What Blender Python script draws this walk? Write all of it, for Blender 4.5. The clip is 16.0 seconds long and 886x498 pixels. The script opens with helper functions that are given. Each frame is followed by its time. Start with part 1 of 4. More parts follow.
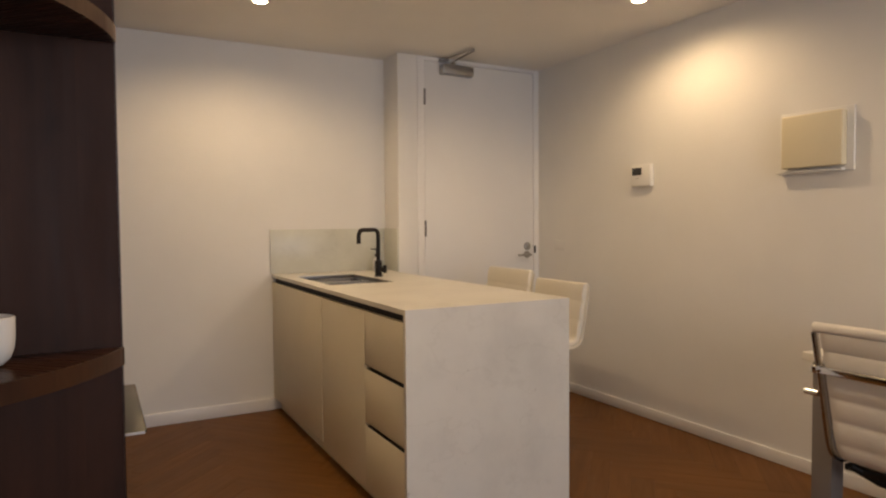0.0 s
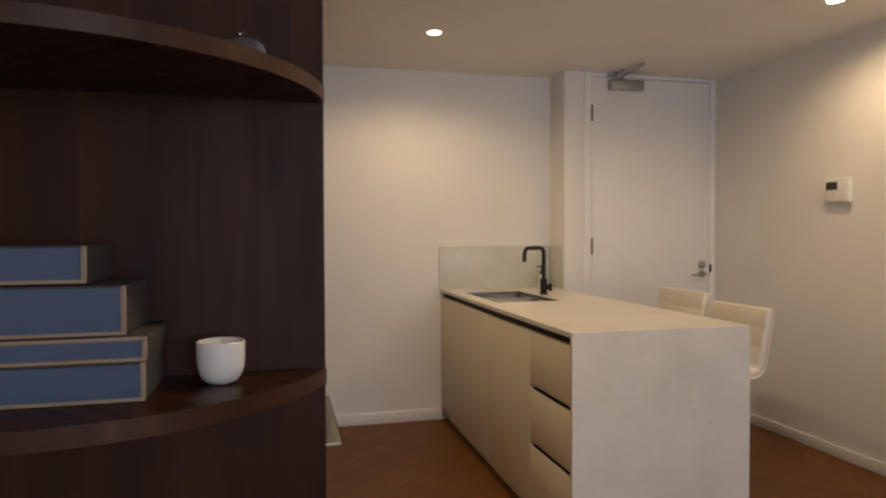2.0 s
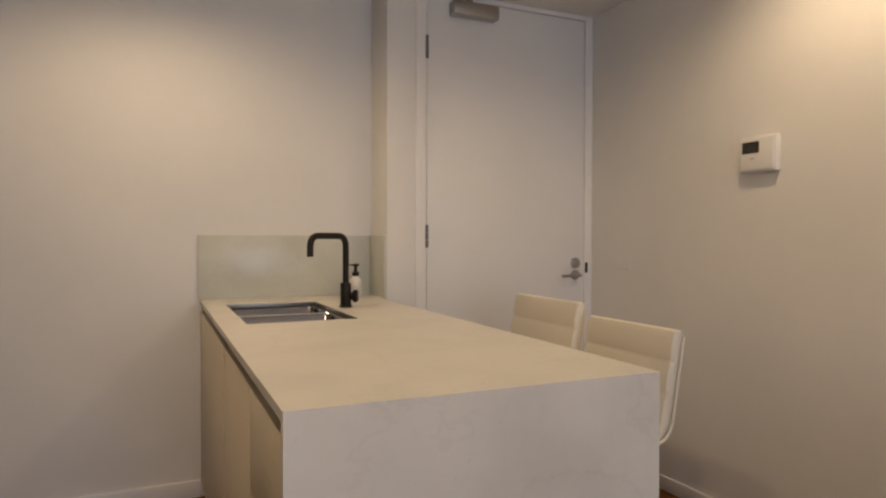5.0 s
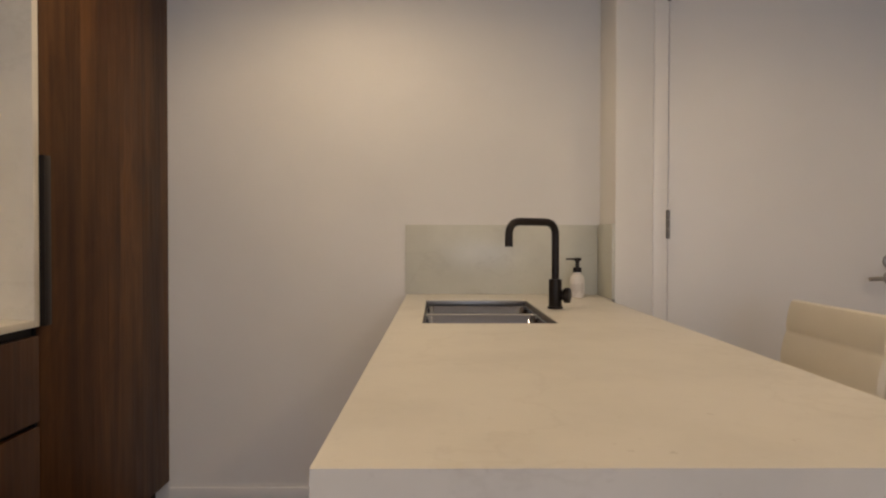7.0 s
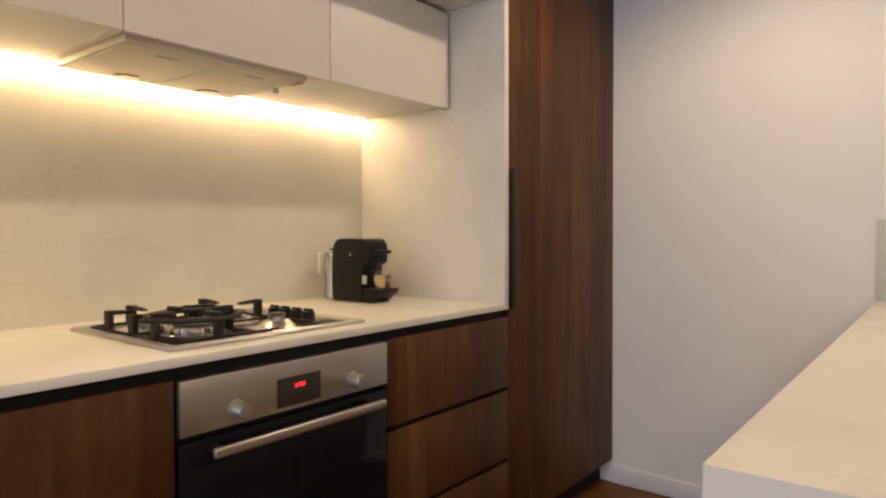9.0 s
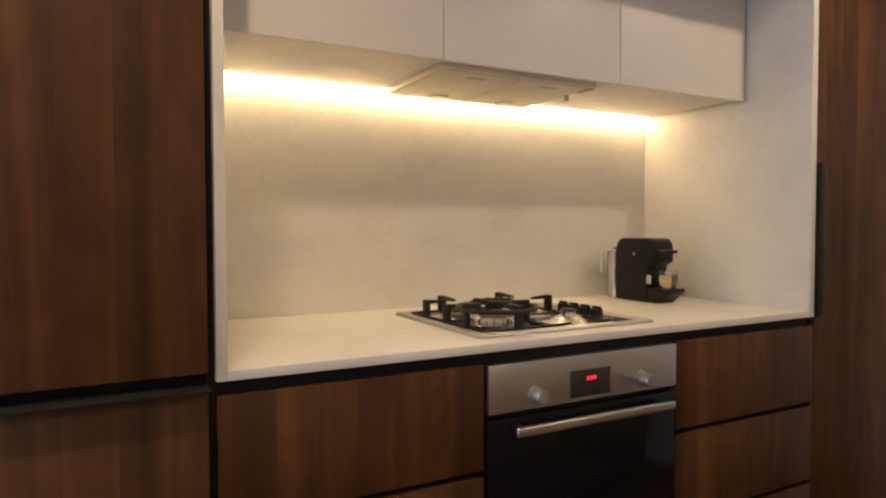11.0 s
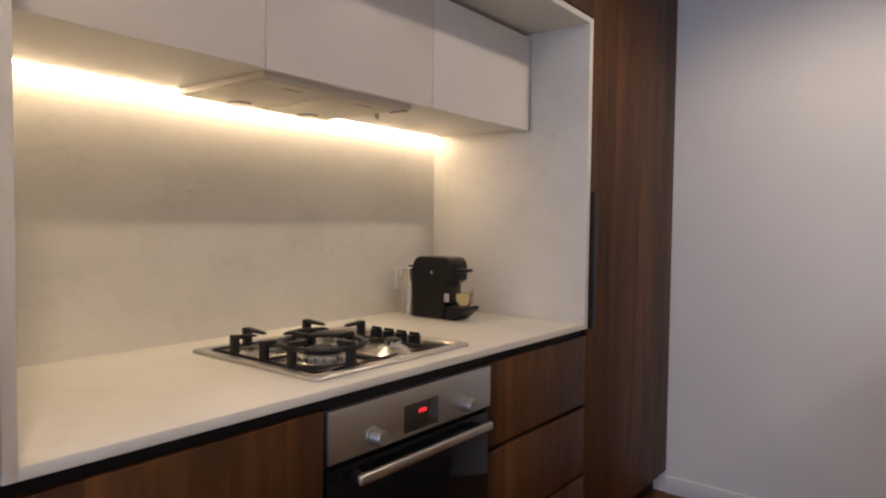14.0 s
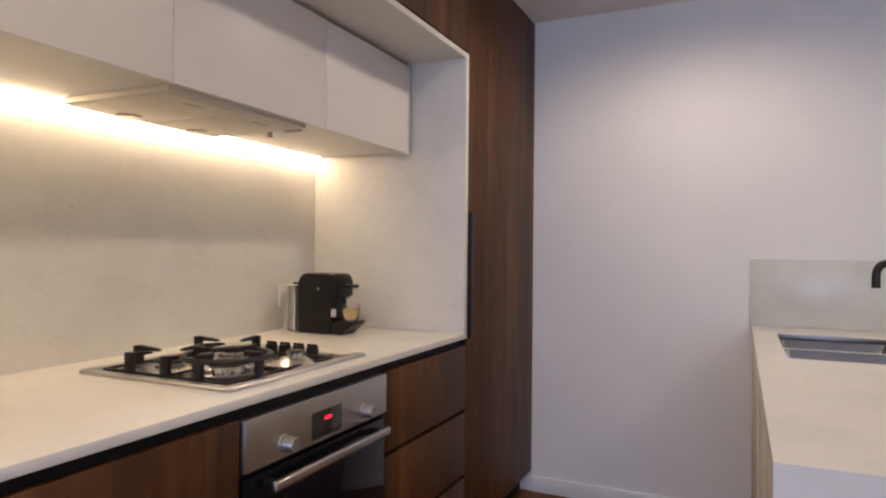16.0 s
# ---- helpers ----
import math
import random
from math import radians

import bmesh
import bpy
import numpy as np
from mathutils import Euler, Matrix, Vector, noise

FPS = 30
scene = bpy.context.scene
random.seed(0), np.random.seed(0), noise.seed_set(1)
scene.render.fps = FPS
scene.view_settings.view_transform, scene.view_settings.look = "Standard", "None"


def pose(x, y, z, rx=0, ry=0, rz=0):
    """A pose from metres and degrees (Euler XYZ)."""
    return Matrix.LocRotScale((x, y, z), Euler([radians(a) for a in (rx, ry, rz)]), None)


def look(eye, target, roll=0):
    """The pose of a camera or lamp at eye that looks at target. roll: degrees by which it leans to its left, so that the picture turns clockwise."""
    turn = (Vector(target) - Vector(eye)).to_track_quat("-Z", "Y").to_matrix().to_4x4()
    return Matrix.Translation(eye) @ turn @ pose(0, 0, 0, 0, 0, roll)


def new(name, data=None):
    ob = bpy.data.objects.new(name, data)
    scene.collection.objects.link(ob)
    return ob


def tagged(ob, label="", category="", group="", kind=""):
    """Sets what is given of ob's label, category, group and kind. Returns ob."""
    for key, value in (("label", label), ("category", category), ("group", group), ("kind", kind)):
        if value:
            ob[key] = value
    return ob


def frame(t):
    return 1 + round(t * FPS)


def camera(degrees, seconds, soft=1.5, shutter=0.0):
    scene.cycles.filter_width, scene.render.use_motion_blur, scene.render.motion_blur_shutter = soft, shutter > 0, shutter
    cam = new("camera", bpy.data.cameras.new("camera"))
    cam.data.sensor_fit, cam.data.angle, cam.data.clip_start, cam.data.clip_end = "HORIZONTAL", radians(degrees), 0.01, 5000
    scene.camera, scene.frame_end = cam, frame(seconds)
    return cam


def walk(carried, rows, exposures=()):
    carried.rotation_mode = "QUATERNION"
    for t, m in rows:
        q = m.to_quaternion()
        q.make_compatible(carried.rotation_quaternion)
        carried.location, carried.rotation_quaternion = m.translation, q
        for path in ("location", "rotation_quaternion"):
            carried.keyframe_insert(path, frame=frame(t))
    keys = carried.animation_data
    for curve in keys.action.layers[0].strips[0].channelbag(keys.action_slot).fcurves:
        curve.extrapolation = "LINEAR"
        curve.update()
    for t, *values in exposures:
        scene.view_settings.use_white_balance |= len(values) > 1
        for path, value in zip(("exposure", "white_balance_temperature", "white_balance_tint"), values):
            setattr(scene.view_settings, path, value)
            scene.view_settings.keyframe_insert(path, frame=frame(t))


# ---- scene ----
cam = camera(69.1, 16.0, soft=2.2)
PATH = [
    (0, (0.178, 0.238, 1.212), (1.13, 1.995, 1.133), -0.4),
    (0.5, (0.119, 0.194, 1.208), (0.882, 2.041, 1.13), -0.3),
    (1, (0.105, 0.182, 1.243), (0.718, 2.084, 1.167), -0.3),
    (1.5, (0.115, 0.18, 1.269), (0.645, 2.108, 1.214), -0.2),
    (2, (0.14, 0.2, 1.257), (0.627, 2.14, 1.214), -0.2),
    (2.5, (0.259, 0.324, 1.237), (0.733, 2.267, 1.198), -0.3),
    (3, (0.434, 0.5, 1.221), (0.925, 2.438, 1.18), -0.2),
    (3.5, (0.567, 0.682, 1.196), (1.159, 2.592, 1.158), -0.1),
    (4, (0.697, 0.908, 1.198), (1.471, 2.752, 1.161), 0.1),
    (4.2, (0.761, 0.996, 1.181), (1.593, 2.814, 1.15), 0.1),
    (6.3, (1.265, 1.746, 1.15), (1.849, 3.659, 1.115), 0.2),
    (6.5, (1.286, 1.752, 1.14), (1.676, 3.713, 1.105), 0.1),
    (7, (1.316, 1.753, 1.121), (1.331, 3.752, 1.09), 0.1),
    (7.5, (1.348, 1.666, 1.122), (0.984, 3.632, 1.088), -0.1),
    (8, (1.368, 1.659, 1.126), (0.672, 3.534, 1.087), 0.0),
    (8.5, (1.381, 1.699, 1.124), (0.386, 3.433, 1.082), -0.0),
    (9, (1.393, 1.693, 1.137), (0.151, 3.26, 1.087), -0.2),
    (9.5, (1.395, 1.642, 1.143), (-0.05, 3.024, 1.093), -0.1),
    (10, (1.412, 1.596, 1.14), (-0.188, 2.795, 1.093), -0.1),
    (10.2, (1.413, 1.584, 1.141), (-0.236, 2.715, 1.096), -0.2),
    (12.3, (1.423, 1.595, 1.195), (-0.379, 2.459, 1.1), 0.1),
    (12.5, (1.422, 1.574, 1.201), (-0.338, 2.518, 1.103), 0.2),
    (13, (1.377, 1.522, 1.194), (-0.213, 2.733, 1.101), 0.4),
    (13.5, (1.264, 1.49, 1.185), (-0.17, 2.882, 1.1), 0.6),
    (14, (1.192, 1.469, 1.234), (-0.043, 3.04, 1.159), 0.7),
    (14.5, (1.159, 1.407, 1.315), (0.086, 3.093, 1.25), 0.6),
    (15, (1.144, 1.357, 1.346), (0.188, 3.114, 1.341), 0.6),
    (15.5, (1.149, 1.331, 1.282), (0.268, 3.126, 1.291), 0.5),
    (16, (1.14, 1.305, 1.204), (0.301, 3.12, 1.211), 0.5),
]
EXPO = [(0.0, 0.1, 7350, 12), (1.0, 0.12, 7150, 12), (2.0, -0.02, 7050, 12), (3.0, -0.06, 6950, 12), (4.0, -0.08, 6850, 12),
        (6.5, -0.04, 6600, 11), (7.5, -0.29, 6600, 11), (8.0, 0.06, 6420, 11), (8.5, 0.22, 6250, 12), (9.0, 0.36, 6200, 12), (9.5, 0.22, 6200, 12),
        (10.2, 0.18, 6150, 13), (12.5, 0.08, 5850, 15), (13.0, 0.14, 5650, 17), (14.5, -0.09, 5450, 17), (15.2, -0.01, 5400, 17),
        (16.0, 0.2, 5360, 18)]
walk(cam, [(t, look(eye, target, roll)) for t, eye, target, roll in PATH], EXPO)

# ---- plan, in metres ----
CEIL = 2.362
FAR, DOORWALL = 4.45, 4.217          # wall behind the sink, wall with the door
RIGHT, LEFT, BACK = 3.168, -0.502, -3.6
FACE, TOP, ITOP = 0.19, 0.894, 0.89  # joinery face, heights of the niche worktop and the island
NIB = 1.995

# ---- world and light ----
world = bpy.data.worlds.new("world")
scene.world = world
world.use_nodes = True
wn, wl = world.node_tree.nodes, world.node_tree.links
sky = wn.new("ShaderNodeTexSky")
sky.sky_type = "NISHITA"
sky.sun_disc = False
sky.sun_elevation, sky.sun_rotation = radians(35), radians(60)
wn["Background"].inputs["Strength"].default_value = 0.08
wl.new(sky.outputs["Color"], wn["Background"].inputs["Color"])
sun = new("sun", bpy.data.lights.new("sun", "SUN"))
sun.data.energy, sun.data.angle, sun.data.color = 0.8, radians(12), (1, 0.96, 0.9)
sun.matrix_world = look((6, 3, 6), (0, 0, 0))

WARM = (1.0, 0.74, 0.46)
# the fourth is an unseen lamp, added as warm fill for the long wall
DOWNLIGHTS = [(0.957, 3.63, 33), (0.905, 1.50, 39.5), (2.69, 2.72, 28.5), (2.70, 0.6, 25)]
WINDOW_WATTS = 68
for lx, ly, watts in DOWNLIGHTS:
    lamp = new("downlight_lamp", bpy.data.lights.new("downlight_lamp", "SPOT"))
    lamp.data.energy, lamp.data.color = watts, WARM
    lamp.data.spot_size, lamp.data.spot_blend, lamp.data.shadow_soft_size = radians(168), 0.6, 0.045
    lamp.location = (lx, ly, CEIL - 0.02)
day = new("window_daylight", bpy.data.lights.new("window_daylight", "AREA"))
day.data.shape, day.data.size, day.data.size_y = "RECTANGLE", 2.3, 1.35
day.data.energy, day.data.color = WINDOW_WATTS, (0.72, 0.81, 1.0)
day.matrix_world = pose(1.5, BACK + 0.02, 1.525, 90, 0, 0)


# ---- materials ----
def shader(name, rough=0.5, metal=0.0):
    m = bpy.data.materials.new(name)
    m.use_nodes = True
    n, l = m.node_tree.nodes, m.node_tree.links
    b = n["Principled BSDF"]
    b.inputs["Roughness"].default_value, b.inputs["Metallic"].default_value = rough, metal
    return m, n, l, b


def coords(n, l, scale, kind="Position"):
    """World position, or the object's own coordinates, stretched."""
    if kind == "Position":
        out = n.new("ShaderNodeNewGeometry").outputs["Position"]
    else:
        out = n.new("ShaderNodeTexCoord").outputs["Object"]
    mp = n.new("ShaderNodeMapping")
    mp.inputs["Scale"].default_value = scale
    l.new(out, mp.inputs["Vector"])
    return mp.outputs["Vector"]


def noise_tex(n, l, vec, scale, detail=4.0, rough=0.55, warp=0.0):
    t = n.new("ShaderNodeTexNoise")
    t.inputs["Scale"].default_value, t.inputs["Detail"].default_value, t.inputs["Roughness"].default_value = scale, detail, rough
    t.inputs["Distortion"].default_value = warp
    l.new(vec, t.inputs["Vector"])
    return t.outputs["Fac"]


def ramp(n, l, fac, stops):
    r = n.new("ShaderNodeValToRGB")
    el = r.color_ramp.elements
    while len(el) < len(stops):
        el.new(0.5)
    for e, (p, c) in zip(el, stops):
        e.position, e.color = p, (*c, 1) if len(c) == 3 else c
    l.new(fac, r.inputs["Fac"])
    return r.outputs["Color"]


def mixed(n, l, kind, fac, a, b):
    m = n.new("ShaderNodeMix")
    m.data_type, m.blend_type = "RGBA", kind
    for sock, v in ((m.inputs["Factor"], fac), (m.inputs["A"], a), (m.inputs["B"], b)):
        if hasattr(v, "links"):
            l.new(v, sock)
        else:
            sock.default_value = v
    return m.outputs["Result"]


def bumped(n, l, b, height, strength, distance=0.002):
    k = n.new("ShaderNodeBump")
    k.inputs["Strength"].default_value, k.inputs["Distance"].default_value = strength, distance
    l.new(height, k.inputs["Height"])
    l.new(k.outputs["Normal"], b.inputs["Normal"])


def tone(c, f):
    return tuple(min(1.0, v * f) for v in c)


def paint(name, color, rough=0.55, vary=0.06, grain=220, bump=0.15, metal=0.0, gloss=0.5):
    """Painted or moulded surface: slow blotches, fine grain in relief."""
    m, n, l, b = shader(name, rough, metal)
    v = coords(n, l, (1, 1, 1))
    slow = noise_tex(n, l, v, 2.3, 5)
    c = ramp(n, l, slow, [(0.3, tone(color, 1 - vary)), (0.7, tone(color, 1 + vary))])
    l.new(c, b.inputs["Base Color"])
    bumped(n, l, b, noise_tex(n, l, v, grain, 3), bump, 0.0006)
    b.inputs["Specular IOR Level"].default_value = gloss
    return m


def walnut(name, dark, mid, light, rough=0.42, gloss=0.26, leaves=0.28):
    """Veneer with upright grain, in leaves of different tone."""
    m, n, l, b = shader(name, rough)
    geo = n.new("ShaderNodeNewGeometry").outputs["Position"]
    sep = n.new("ShaderNodeSeparateXYZ")
    l.new(geo, sep.inputs[0])
    add = n.new("ShaderNodeMath")
    l.new(sep.outputs["X"], add.inputs[0]), l.new(sep.outputs["Y"], add.inputs[1])
    comb = n.new("ShaderNodeCombineXYZ")
    l.new(add.outputs[0], comb.inputs["X"]), l.new(sep.outputs["Z"], comb.inputs["Z"])
    mp = n.new("ShaderNodeMapping")
    mp.inputs["Scale"].default_value = (26, 1, 0.9)
    l.new(comb.outputs[0], mp.inputs["Vector"])
    fine = noise_tex(n, l, mp.outputs["Vector"], 3.2, 7, 0.65)
    snap = n.new("ShaderNodeMath")
    snap.operation = "SNAP"
    l.new(add.outputs[0], snap.inputs[0])
    snap.inputs[1].default_value = 0.083
    wnoise = n.new("ShaderNodeTexWhiteNoise")
    wnoise.noise_dimensions = "1D"
    l.new(snap.outputs[0], wnoise.inputs["W"])
    shift = n.new("ShaderNodeMath")          # each leaf has a figure of its own
    shift.operation = "MULTIPLY_ADD"
    l.new(wnoise.outputs["Value"], shift.inputs[0])
    shift.inputs[1].default_value = 9.0
    l.new(sep.outputs["Z"], shift.inputs[2])
    figure = n.new("ShaderNodeCombineXYZ")
    l.new(add.outputs[0], figure.inputs["X"]), l.new(shift.outputs[0], figure.inputs["Z"])
    mp2 = n.new("ShaderNodeMapping")
    mp2.inputs["Scale"].default_value = (5, 1, 0.38)
    l.new(figure.outputs[0], mp2.inputs["Vector"])
    broad = noise_tex(n, l, mp2.outputs["Vector"], 1.7, 5, 0.5, 0.9)
    c = ramp(n, l, broad, [(0.31, dark), (0.5, mid), (0.70, light)])
    g = ramp(n, l, fine, [(0.3, (0.55, 0.52, 0.5)), (0.62, (1.08, 1.05, 1.0))])
    c = mixed(n, l, "MULTIPLY", 0.14, c, g)
    leaf = ramp(n, l, wnoise.outputs["Value"], [(0.0, (0.72, 0.70, 0.68)), (1.0, (1.2, 1.16, 1.1))])
    c = mixed(n, l, "MULTIPLY", leaves, c, leaf)
    mp3 = n.new("ShaderNodeMapping")
    mp3.inputs["Scale"].default_value = (2.4, 1, 1.3)
    l.new(figure.outputs[0], mp3.inputs["Vector"])
    cloud = noise_tex(n, l, mp3.outputs["Vector"], 3.0, 5, 0.6, 1.5)
    c = mixed(n, l, "MULTIPLY", 0.85, c, ramp(n, l, cloud, [(0.3, (0.78, 0.75, 0.72)), (0.7, (1.25, 1.24, 1.2))]))
    l.new(c, b.inputs["Base Color"])
    rr = ramp(n, l, fine, [(0.3, (rough + 0.1,) * 3), (0.7, (rough - 0.06,) * 3)])
    l.new(rr, b.inputs["Roughness"])
    bumped(n, l, b, fine, 0.15, 0.0006)
    b.inputs["Specular IOR Level"].default_value = gloss
    return m


def stone(name, color, rough=0.4):
    """Pale engineered stone: clouds, faint veins, sparse dark flecks."""
    m, n, l, b = shader(name, rough)
    v = coords(n, l, (1, 1, 1))
    cloud = noise_tex(n, l, v, 3.5, 6, 0.6)
    c = ramp(n, l, cloud, [(0.3, tone(color, 0.90)), (0.52, color), (0.75, tone(color, 1.05))])
    vein = noise_tex(n, l, coords(n, l, (1.0, 1.0, 1.5)), 2.1, 6, 0.6)
    vm = ramp(n, l, vein, [(0.485, (1, 1, 1)), (0.5, (0.86, 0.85, 0.83)), (0.515, (1, 1, 1))])
    c = mixed(n, l, "MULTIPLY", 0.36, c, vm)
    speck = noise_tex(n, l, v, 70, 2, 0.5)
    sm = ramp(n, l, speck, [(0.27, (0.72, 0.70, 0.67)), (0.33, (1, 1, 1))])
    c = mixed(n, l, "MULTIPLY", 0.16, c, sm)
    fleck = noise_tex(n, l, coords(n, l, (1.6, 1.6, 1.0)), 17, 3, 0.6)
    fm = ramp(n, l, fleck, [(0.235, (0.55, 0.52, 0.48)), (0.275, (1, 1, 1))])
    c = mixed(n, l, "MULTIPLY", 0.5, c, fm)
    l.new(c, b.inputs["Base Color"])
    bumped(n, l, b, noise_tex(n, l, v, 300, 2), 0.08, 0.0004)
    return m


def brushed(name, color, rough, axis):
    m, n, l, b = shader(name, rough, 1.0)
    sc = [700, 700, 700]
    sc[axis] = 6
    f = noise_tex(n, l, coords(n, l, sc), 1.0, 3)
    l.new(ramp(n, l, f, [(0.3, tone(color, 0.96)), (0.7, tone(color, 1.03))]), b.inputs["Base Color"])
    l.new(ramp(n, l, f, [(0.3, (rough + 0.03,) * 3), (0.7, (rough - 0.03,) * 3)]), b.inputs["Roughness"])
    bumped(n, l, b, f, 0.03, 0.0002)
    return m


def floorboard(name):
    m, n, l, b = shader(name, 0.34)
    v = coords(n, l, (2.2, 22, 10), "Object")
    mix = n.new("ShaderNodeMath")
    l.new(n.new("ShaderNodeObjectInfo").outputs["Random"], mix.inputs[0])
    l.new(n.new("ShaderNodeNewGeometry").outputs["Random Per Island"], mix.inputs[1])
    wrap = n.new("ShaderNodeMath")
    wrap.operation = "FRACT"
    l.new(mix.outputs[0], wrap.inputs[0])
    rnd = wrap.outputs[0]
    off = n.new("ShaderNodeVectorMath")
    off.operation = "ADD"
    sc = n.new("ShaderNodeVectorMath")
    sc.operation = "SCALE"
    sc.inputs[0].default_value = (31, 17, 5)
    l.new(rnd, sc.inputs["Scale"])
    l.new(v, off.inputs[0]), l.new(sc.outputs[0], off.inputs[1])
    g = noise_tex(n, l, off.outputs[0], 1.6, 7, 0.62)
    c = ramp(n, l, g, [(0.25, (0.118, 0.044, 0.0055)), (0.5, (0.142, 0.0545, 0.0072)), (0.8, (0.165, 0.065, 0.0095))])
    t = ramp(n, l, rnd, [(0.0, (0.92, 0.915, 0.91)), (0.5, (1, 1, 1)), (1.0, (1.09, 1.08, 1.06))])
    l.new(mixed(n, l, "MULTIPLY", 1.0, c, t), b.inputs["Base Color"])
    l.new(ramp(n, l, g, [(0.3, (0.5,) * 3), (0.7, (0.43,) * 3)]), b.inputs["Roughness"])
    b.inputs["Specular IOR Level"].default_value = 0.3
    bumped(n, l, b, g, 0.08, 0.0005)
    return m


def glow(name, color, strength):
    m, n, l, b = shader(name, 0.4)
    b.inputs["Base Color"].default_value = (*color, 1)
    b.inputs["Emission Color"].default_value = (*color, 1)
    b.inputs["Emission Strength"].default_value = strength
    return m


def glass(name, color=(1, 1, 1), rough=0.02):
    m, n, l, b = shader(name, rough)
    b.inputs["Base Color"].default_value = (*color, 1)
    b.inputs["Transmission Weight"].default_value, b.inputs["IOR"].default_value = 1.0, 1.45
    return m


WALL = paint("wall_paint", (0.76, 0.75, 0.73), 0.6, 0.025, 160, 0.22)
CEILING = paint("ceiling_paint", (0.78, 0.76, 0.73), 0.75, 0.02, 120, 0.15)
TRIM = paint("trim_paint", (0.80, 0.79, 0.78), 0.35, 0.02, 90, 0.05)
DOORPAINT = paint("door_paint", (0.76, 0.75, 0.74), 0.42, 0.02, 120, 0.08)
WOOD = walnut("walnut_veneer", (0.044, 0.0174, 0.0055), (0.076, 0.0322, 0.0101), (0.124, 0.0550, 0.0173), 0.48, 0.25, 0.62)
# shelves and gable: the fronts' walnut, with their shade darkened into the colour
SHELFWOOD = walnut("shaded_walnut_shelf", (0.016, 0.0056, 0.0026), (0.027, 0.0094, 0.0042), (0.041, 0.016, 0.0072), 0.27, 0.4)
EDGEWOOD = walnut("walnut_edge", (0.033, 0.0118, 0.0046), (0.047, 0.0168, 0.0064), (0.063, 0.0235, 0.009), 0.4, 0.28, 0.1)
GABLEWOOD = walnut("shaded_walnut_gable", (0.022, 0.0074, 0.0038), (0.036, 0.0125, 0.0061), (0.058, 0.0215, 0.0100), 0.55, 0.2)
STONE = stone("pale_stone", (0.69, 0.67, 0.615))
UPSTONE = stone("grey_green_stone", (0.60, 0.605, 0.545), 0.3)
CREAM = paint("cream_laminate", (0.69, 0.625, 0.49), 0.45, 0.03, 200, 0.06)
WHITEDOOR = paint("white_laminate", (0.74, 0.72, 0.69), 0.4, 0.02, 200, 0.05)
BLACKGAP = paint("black_channel", (0.008, 0.007, 0.007), 0.55, 0.1, 150, 0.1, 0.0, 0.2)
MATBLACK = paint("matt_black_metal", (0.0125, 0.0088, 0.0072), 0.42, 0.12, 300, 0.15, 0.0, 0.28)
IRON = paint("cast_iron", (0.011, 0.010, 0.010), 0.5, 0.2, 420, 0.5, 0.0, 0.35)
PLASTICBLACK = paint("black_plastic", (0.007, 0.0065, 0.0065), 0.36, 0.1, 300, 0.06, 0.0, 0.28)
STEEL = brushed("brushed_steel", (0.52, 0.50, 0.475), 0.36, 1)
RIMSTEEL = brushed("satin_rim", (0.47, 0.46, 0.45), 0.42, 1)
WELLSTEEL = brushed("well_steel", (0.30, 0.275, 0.25), 0.26, 1)
SINKSTEEL = brushed("sink_steel", (0.36, 0.37, 0.40), 0.2, 0)
CHROME = brushed("chrome", (0.78, 0.77, 0.75), 0.10, 2)
CHAIRMETAL = brushed("chair_metal", (0.40, 0.36, 0.33), 0.16, 2)
BURNERSTEEL = brushed("burner_steel", (0.70, 0.68, 0.65), 0.27, 2)
DULLSTEEL = brushed("satin_steel", (0.42, 0.40, 0.37), 0.34, 2)
HINGESTEEL = brushed("hinge_steel", (0.22, 0.21, 0.20), 0.4, 2)
OVENGLASS = paint("oven_glass", (0.005, 0.005, 0.006), 0.06, 0.05, 60, 0.0, 0.0, 0.18)
HOODPAINT = paint("hood_silver", (0.70, 0.66, 0.57), 0.45, 0.04, 160, 0.08)
KNOB = paint("silver_knob", (0.40, 0.385, 0.36), 0.42, 0.04, 200, 0.05, 0.85)
LEATHER = paint("cream_leather", (0.74, 0.695, 0.60), 0.45, 0.05, 160, 0.35)
WHITELEATHER = paint("white_leather", (0.74, 0.70, 0.63), 0.42, 0.05, 160, 0.35)
TABLEWHITE = paint("table_white", (0.76, 0.74, 0.70), 0.35, 0.02, 160, 0.05)
LEGGREY = paint("table_leg_grey", (0.19, 0.165, 0.15), 0.4, 0.05, 160, 0.08)
CERAMIC = paint("white_ceramic", (0.75, 0.72, 0.68), 0.3, 0.07, 60, 0.2)
BLUE = paint("blue_cloth", (0.066, 0.100, 0.162), 0.8, 0.12, 700, 0.5)
GREYBLUE = paint("grey_board", (0.048, 0.042, 0.038), 0.75, 0.1, 500, 0.4)
PIPING = paint("bronze_piping", (0.285, 0.20, 0.13), 0.5, 0.12, 300, 0.25)
WHITEPLASTIC = paint("white_plastic", (0.76, 0.75, 0.72), 0.35, 0.02, 200, 0.04)
CREAMPLASTIC = paint("cream_plastic", (0.70, 0.63, 0.46), 0.4, 0.03, 200, 0.05)
SCREEN = paint("dark_screen", (0.03, 0.028, 0.024), 0.12, 0.05, 60, 0.0)
PALEGREY = paint("pale_grey_print", (0.60, 0.57, 0.54), 0.4, 0.05, 200, 0.05)
LIPDARK = paint("anodised_lip", (0.022, 0.021, 0.019), 0.42, 0.08, 200, 0.05, 0.0, 0.5)
FLOORWOOD = floorboard("oak_floorboard")
